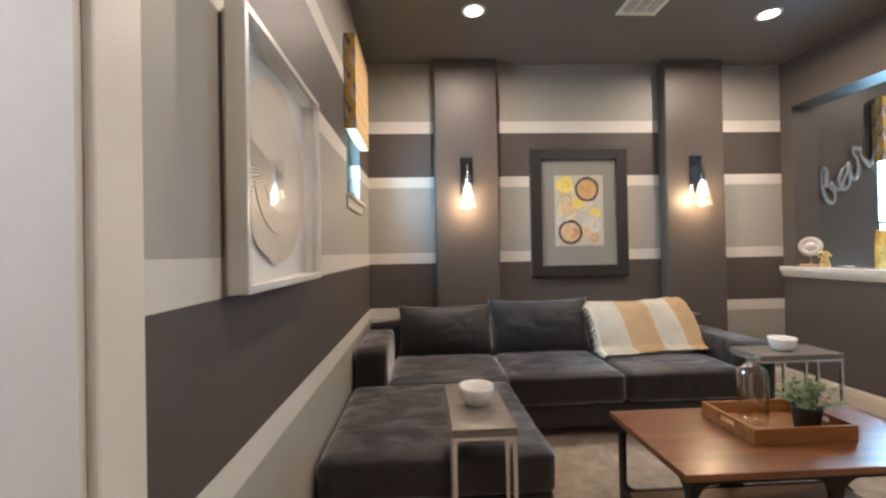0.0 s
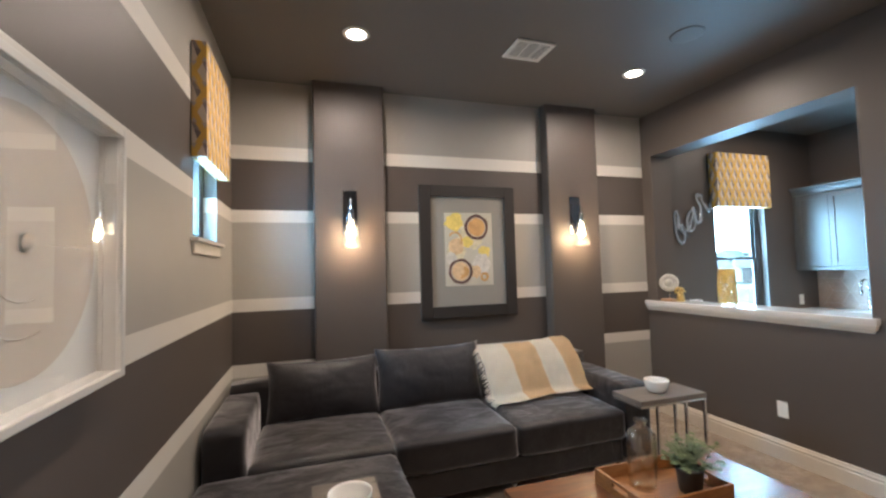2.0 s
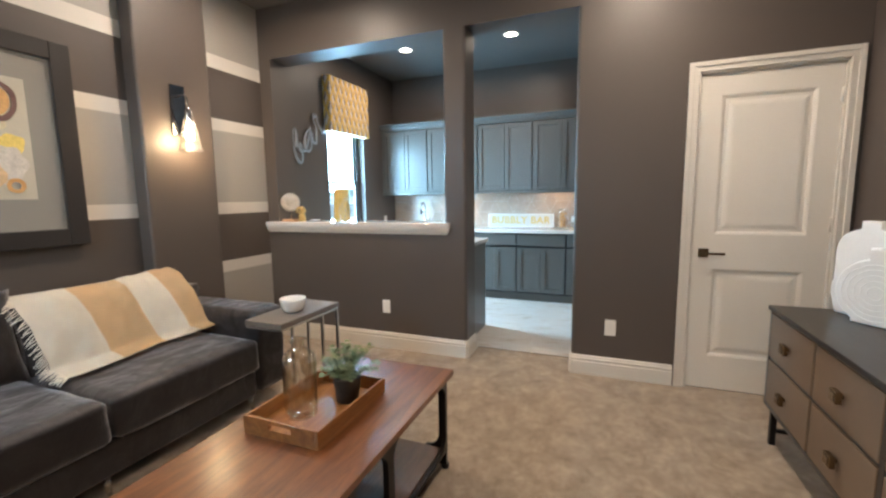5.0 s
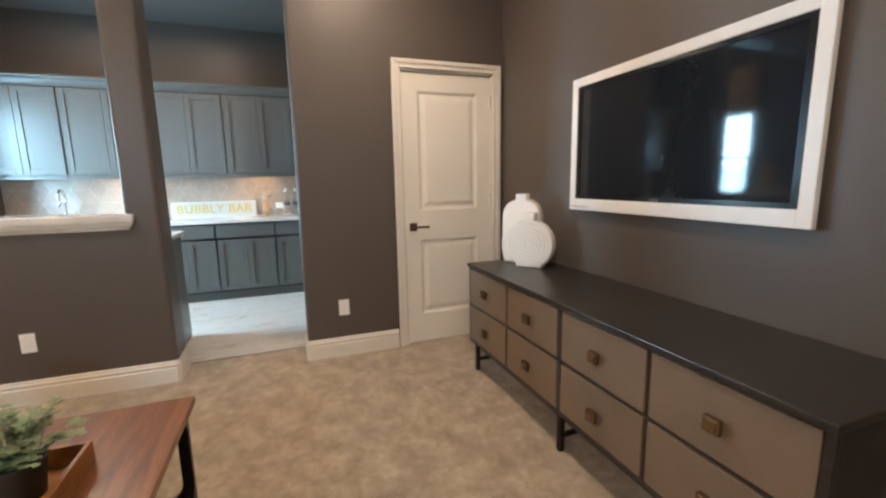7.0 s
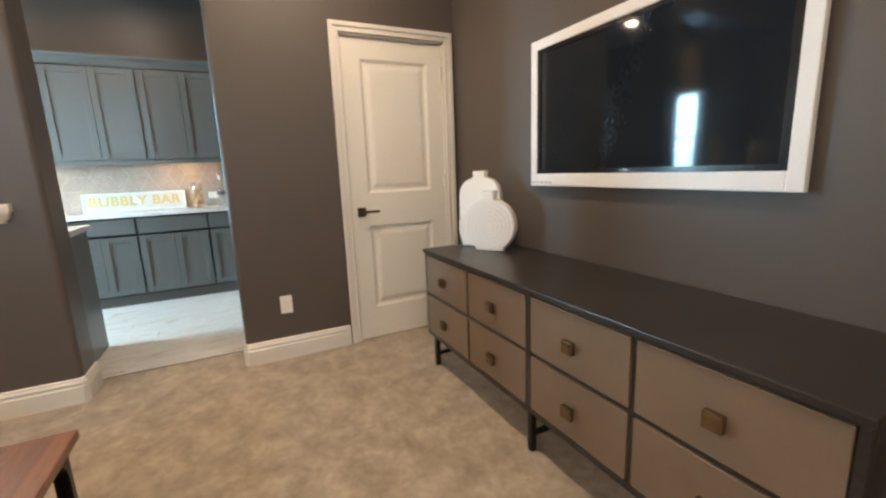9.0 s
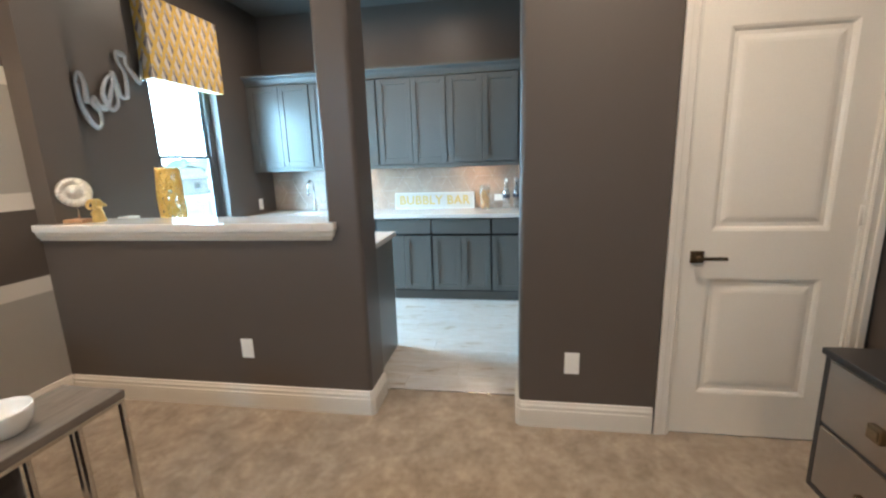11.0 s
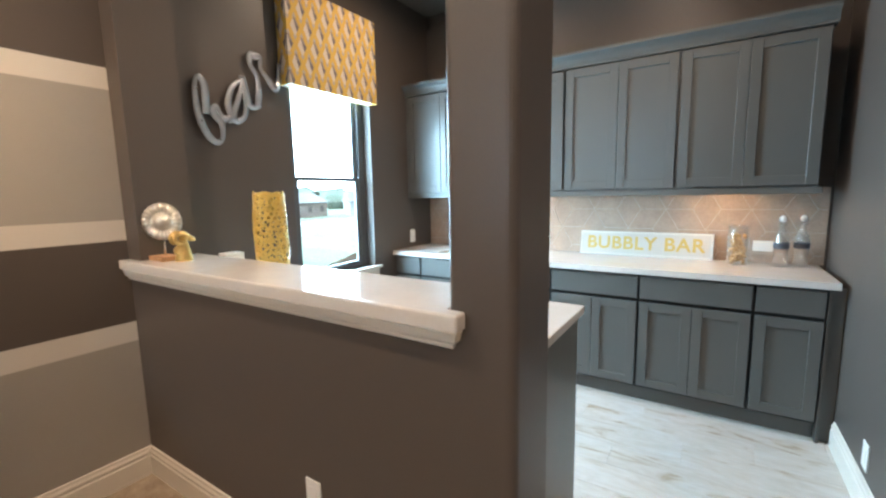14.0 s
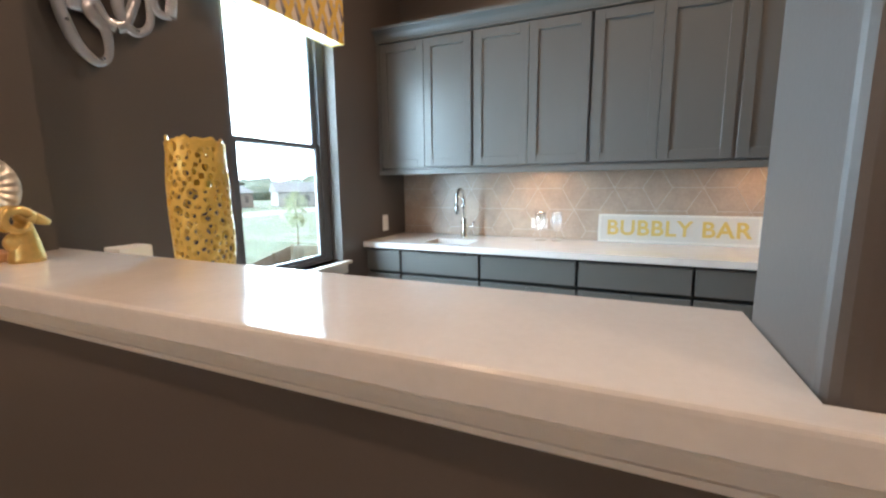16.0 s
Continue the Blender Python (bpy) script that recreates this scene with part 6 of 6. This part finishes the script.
for key, line in STROKES.items():
    pts = curve_points([(x, YB - 0.028, z) for x, z in line], 7)
    n = len(pts)
    rad = [0.019 + 0.0045 * math.sin(k * 0.21 + 1) for k in range(n)]
    part(key, sweep(pts, rad, 8, (0, 1, 0), 0.32), M_ACRYLIC, wd)
for k, (x, z) in enumerate(((4.155, 2.03), (4.265, 1.765), (4.39, 1.89), (4.54, 2.1), (4.66, 2.13), (4.17, 1.86))):
    part("standoff", sweep([(x, YB - 0.001, z), (x, YB - 0.038, z)], 0.005, 10), M_CHROME, wd)

# ---- bar: vase, disc and ram ----
vs = thing("pierced_vase", "tall yellow-gold vase pierced all over with round holes", "vase", (4.165, 3.50, CZT))
bm = bmesh.new()
NS, NH, H = 150, 150, 0.525
rng = random.Random(5)
holes = []
tries = 0
while len(holes) < 520 and tries < 16000:
    tries += 1
    a, z, r = rng.uniform(0, 2 * math.pi), rng.uniform(0.015, H - 0.02), rng.choice((0.005, 0.0065, 0.008, 0.010, 0.012)) * (1.0 if tries > 700 else 1.15)
    ok = True
    for a2, z2, r2 in holes:
        da = (a - a2 + math.pi) % (2 * math.pi) - math.pi
        if math.hypot(da * 0.085, z - z2) < r + r2 + 0.0042:
            ok = False
            break
    if ok:
        holes.append((a, z, r))
grid = []
for j in range(NH + 1):
    z = H * j / NH
    row = []
    for i in range(NS):
        a = 2 * math.pi * i / NS
        body = 0.076 + 0.009 * math.sin(z * 8.0 - 0.8) + 0.006 * noise.noise(Vector((math.cos(a), math.sin(a), z * 6)))
        zz = z + (0.034 * noise.noise(Vector((math.cos(a) * 2.5, math.sin(a) * 2.5, 3))) + 0.010 * abs(math.sin(a * 9 + 2 * math.sin(a * 2))) if j == NH else 0)
        row.append(Vector((4.165 + body * math.cos(a), 3.50 + body * 0.92 * math.sin(a), CZT + zz)))
    grid.append(row)


def pierced(a, z):
    for a2, z2, r2 in holes:
        da = (a - a2 + math.pi) % (2 * math.pi) - math.pi
        if abs(z - z2) < r2 and math.hypot(da * 0.086, z - z2) < r2:
            return True
    return False


vv = {}
for j in range(NH):
    for i in range(NS):
        if pierced(2 * math.pi * (i + 0.5) / NS, H * (j + 0.5) / NH):
            continue
        quad = []
        for jj, ii in ((j, i), (j, (i + 1) % NS), (j + 1, (i + 1) % NS), (j + 1, i)):
            if (jj, ii) not in vv:
                vv[(jj, ii)] = bm.verts.new(grid[jj][ii])
            quad.append(vv[(jj, ii)])
        f = bm.faces.new(quad)
        f.smooth = True
for _ in range(2):
    bmesh.ops.smooth_vert(bm, verts=[v for v in bm.verts if v.is_boundary], factor=0.5, use_axis_x=True, use_axis_y=True, use_axis_z=True)
bmesh.ops.solidify(bm, geom=list(bm.faces), thickness=0.006)
part("shell", bm, M_YELLOW, vs, smooth=True)

ds = thing("disc_sculpture", "round silver shell-like disc on a thin rod and wooden base", "sculpture", (3.84, 3.875, LEDGE))
part("base", box((3.795, 3.808, LEDGE + 0.0005), (3.885, 3.945, LEDGE + 0.022), 0.003), M_LIGHTWOOD, ds, "pale wooden base")
part("rod", sweep([(3.84, 3.872, LEDGE + 0.02), (3.84, 3.872, 1.26)], 0.004, 10), M_CHROME, ds)
bm = bmesh.new()
prof = [(0.0, 0.02), (0.014, 0.019), (0.028, 0.015), (0.036, 0.006), (0.052, 0.004), (0.058, 0.009), (0.078, 0.007), (0.089, 0.0), (0.085, -0.004), (0.0, -0.004)]
seg = 88
rings = []
for k, (r, z) in enumerate(prof):
    rim = k in (5, 6, 7)
    rings.append([bm.verts.new((0, 0, z))] if r == 0 else [bm.verts.new((r * (1 + (0.02 if rim and (i // 2) % 2 else 0)) * math.cos(2 * math.pi * i / seg), r * (1 + (0.02 if rim and (i // 2) % 2 else 0)) * math.sin(2 * math.pi * i / seg), z + (0.0032 if (rim or k == 4) and (i // 2) % 2 else 0))) for i in range(seg)])
for a, b in zip(rings, rings[1:]):
    for i in range(seg):
        j = (i + 1) % seg
        f = bm.faces.new((a[0], b[i], b[j]) if len(a) == 1 else (a[i], b[0], a[j]) if len(b) == 1 else (a[i], b[i], b[j], a[j]))
        f.smooth = True
face = look((3.84, 3.872, 1.328), (3.84 + 0.75, 3.872 + 0.66, 1.328))
bmesh.ops.transform(bm, matrix=face, verts=bm.verts)
part("disc", bm, M_SILVER, ds, "hammered silver disc with a scalloped rim")


def ball(bm, c, r, squash=(1, 1, 1), sub=3):
    tmp = bmesh.new()
    bmesh.ops.create_icosphere(tmp, subdivisions=sub, radius=1.0)
    for f in tmp.faces:
        f.smooth = True
    return merge(bm, tmp, Matrix.Translation(c) @ Matrix.Diagonal((r * squash[0], r * squash[1], r * squash[2], 1)))


bm = bmesh.new()
rx, ry, rz = 3.872, 3.765, LEDGE + 0.0005
lathe([(0.0, 0.0), (0.036, 0.0), (0.037, 0.01), (0.033, 0.03), (0.03, 0.05), (0.024, 0.075), (0.02, 0.095), (0.0, 0.1)], 24, (rx, ry, rz), bm)
ball(bm, (rx - 0.012, ry, rz + 0.05), 0.03, (1, 0.85, 0.9))
ball(bm, (rx + 0.01, ry - 0.002, rz + 0.112), 0.023, (1.15, 0.85, 0.85))
sweep([(rx + 0.016, ry - 0.002, rz + 0.114), (rx + 0.036, ry - 0.006, rz + 0.103), (rx + 0.052, ry - 0.009, rz + 0.095)], [0.017, 0.013, 0.007], 12, bm=bm)
for s in (-1, 1):
    pts = []
    for k in range(22):
        a = 0.5 + k * 0.27
        r = 0.031 - 0.0006 * k
        pts.append((rx - 0.016 + r * math.cos(a), ry + s * (0.014 + 0.0009 * k), rz + 0.103 + r * math.sin(a)))
    sweep(pts, [0.0135 - 0.00042 * k for k in range(22)], 8, (0, 1, 0), bm=bm)
ram = tagged(part("ram_figurine", bm, M_GOLD), "small gold ram bust standing on the bar ledge", "figurine")

cd = thing("card_stand", "small white folded card on the lower counter", "card", (4.15, 3.84, CZT))
part("card", box((4.10, 3.80, CZT + 0.001), (4.20, 3.88, CZT + 0.212), 0.003), M_WHITEPLASTIC, cd)

for ob in list(scene.objects):
    if ob.type == "MESH" and ob.data.materials and ob.data.materials[0] == M_GLASS:
        ob.visible_shadow = False

# ---- outdoors ----
GZ = -3.1
M_GRASS = surface("lawn", (0.060, 0.072, 0.028), 0.95, vary=0.35, big=0.12, fine=2.5, relief=0.0)
M_FENCE = surface("fence_board", (0.17, 0.13, 0.08), 0.8, vary=0.2, big=1.5, fine=20)
M_SIDING = surface("pale_siding", (0.26, 0.25, 0.235), 0.8, vary=0.06)
M_ROOF = surface("grey_shingle", (0.13, 0.125, 0.125), 0.85, vary=0.15)
M_WOODS = surface("far_foliage", (0.075, 0.090, 0.062), 0.9, vary=0.4, big=0.15, fine=1.5)
structure("ground", boxes(((-900, YB + 3.0, GZ - 0.5), (1500, 1800, GZ)), ((-900, -900, GZ - 0.5), (1500, YB + 3.0, GZ - 0.01))), M_GRASS, "sunlit lawn reaching to the horizon", "ground")
structure("road", boxes(((-200, 52, GZ), (400, 60, GZ + 0.02))), surface("pale_concrete", (0.2, 0.195, 0.185), 0.9, vary=0.1), "pale concrete road across the lawns", "road")
M_SKYGLOW = glowing("bright_hazy_sky", (0.48, 0.80, 1.0), 24.0)
bm = bmesh.new()
prev = None
for k in range(25):
    a = radians(5 + 200 * k / 24)
    cur = [bm.verts.new((420 * math.cos(a), 420 * math.sin(a), z)) for z in (GZ - 2, 480)]
    if prev:
        bm.faces.new((prev[0], prev[1], cur[1], cur[0]))
    prev = cur
structure("backdrop", bm, M_SKYGLOW, "bright hazy sky beyond the far trees", "sky")
fn = thing("fence", "tan board fence round the back garden", "fence", (15, 15, GZ))


def fence_run(p, q):
    p, q = Vector(p), Vector(q)
    n = int((q - p).length / 0.30)
    d = (q - p).normalized()
    ang = math.degrees(math.atan2(d.y, d.x))
    for i in range(n):
        c = p + d * (0.15 + 0.30 * i)
        part("board", board_mesh(c, ang), M_FENCE, fn)
    for k in range(int((q - p).length / 2.4) + 1):
        c = p + d * (2.4 * k)
        part("post", box((c.x - 0.05, c.y - 0.05, GZ), (c.x + 0.05, c.y + 0.05, GZ + 1.85), 0.01, 1), M_FENCE, fn)


def board_mesh(c, ang):
    bm = box((-0.143, -0.011, 0.03), (0.143, 0.011, 1.8), 0.004, 1)
    bmesh.ops.transform(bm, matrix=pose(c.x, c.y, GZ, 0, 0, ang), verts=bm.verts)
    return bm


fence_run((9.0, 11.8), (17.5, 16.0))
fence_run((17.5, 16.0), (19.2, 8.0))


def house(cx, cy, w, d, h, rise, turn):
    hs = thing("house", "pale two-storey house with a grey gabled roof far off", "house", (cx, cy, GZ), "far houses")
    m = pose(cx, cy, GZ, 0, 0, turn)
    bm = box((-w / 2, -d / 2, 0), (w / 2, d / 2, h))
    bmesh.ops.transform(bm, matrix=m, verts=bm.verts)
    part("wall", bm, M_SIDING, hs)
    bm = bmesh.new()
    e = 0.4
    v = [bm.verts.new(c) for c in ((-w / 2 - e, -d / 2 - e, h), (w / 2 + e, -d / 2 - e, h), (w / 2 + e, d / 2 + e, h), (-w / 2 - e, d / 2 + e, h), (-w / 2 - e, 0, h + rise), (w / 2 + e, 0, h + rise))]
    for f in ((0, 1, 5, 4), (2, 3, 4, 5), (0, 4, 3), (1, 2, 5), (0, 3, 2, 1)):
        bm.faces.new([v[i] for i in f])
    bmesh.ops.transform(bm, matrix=m, verts=bm.verts)
    part("roof", bm, M_ROOF, hs, "grey shingle roof")
    for zz in (1.0, 3.6) if h > 4 else (1.0,):
        for k in range(3):
            x = -w / 2 + w * (k + 0.5) / 3
            bm = box((x - 0.5, -d / 2 - 0.03, zz), (x + 0.5, -d / 2 + 0.02, zz + 1.3))
            bmesh.ops.transform(bm, matrix=m, verts=bm.verts)
            part("window", bm, M_WINFRAME, hs)


for cx, cy, w, d, h, turn in ((62, 78, 11, 9, 3.0, 8), (78, 70, 12, 9, 3.0, -35), (48, 92, 12, 10, 3.0, 0), (95, 66, 12, 9, 3.1, -40), (30, 96, 12, 9, 3.0, 5)):
    house(cx, cy, w, d, h, 2.1, turn)
rng = random.Random(12)
bm = bmesh.new()
for k in range(190):
    a = radians(rng.uniform(5, 100))
    dist = rng.uniform(150, 260)
    r = rng.uniform(4, 9)
    tmp = bmesh.new()
    bmesh.ops.create_icosphere(tmp, subdivisions=2, radius=r)
    for v in tmp.verts:
        v.co *= 1 + 0.45 * noise.noise(v.co * (1.7 / r) + Vector((k * 3.7, 0, 0)))
        v.co.z *= 0.62
    merge(bm, tmp, Matrix.Translation((dist * math.cos(a), dist * math.sin(a), GZ + r * 0.35)))
tagged(part("far_woods", bm, M_WOODS), "hazy green line of far trees", "trees", kind="stuff")


def tree(cx, cy, h, seed):
    t = thing("tree", "young leafy garden tree beyond the fence", "tree", (cx, cy, GZ), "garden trees")
    rng = random.Random(seed)
    part("trunk", sweep(curve_points([(cx, cy, GZ), (cx + 0.05, cy, GZ + h * 0.3), (cx - 0.04, cy + 0.05, GZ + h * 0.85)], 5), [0.10 - 0.008 * k for k in range(11)], 8), M_FENCE, t)
    bm = bmesh.new()
    for k in range(900):
        a, el = rng.uniform(0, 6.283), rng.uniform(-1.2, 1.5)
        r = h * 0.3 * rng.random() ** 0.4
        c = Vector((cx + r * math.cos(a) * math.cos(el) * 0.8, cy + r * math.sin(a) * math.cos(el) * 0.8, GZ + h * 0.66 + r * math.sin(el) * 1.15))
        u = Vector((rng.uniform(-1, 1), rng.uniform(-1, 1), rng.uniform(-1, 1))).normalized()
        w = u.orthogonal().normalized()
        s = rng.uniform(0.06, 0.13)
        bm.faces.new([bm.verts.new(c + q) for q in (u * s, w * s * 0.6, -u * s, -w * s * 0.6)])
    part("crown", bm, M_LEAF, t, "open leafy crown")


tree(10.6, 13.6, 2.9, 1)
tree(27.0, 24.5, 4.0, 2)

# ---- bar floor tiles ----
structure("floor_tile_border", boxes(((4.045, PY0 + 0.02, -0.004), (4.057, PY1 - 0.02, 0.004))), M_STEEL, "thin metal strip where carpet meets tile", "floor trim")
bed = [o for o in scene.objects if o.name == "floor_bar_bed"][0]
tw_, tl_ = 0.2, 0.9
me = None
x, r = 4.058, 0
while x < 6.0:
    y = BY - (r * 0.37 % 1.0) * tl_
    while y < YB:
        ya, yb = max(y, BY + 0.001), min(y + tl_, YB - 0.001)
        if yb - ya > 0.03:
            part("tile", box((x + 0.001, ya + 0.001, -0.006), (x + tw_ - 0.001, yb - 0.001, 0.0), 0.0008, 1), M_TILE, bed)
        y += tl_
    x += tw_
    r += 1
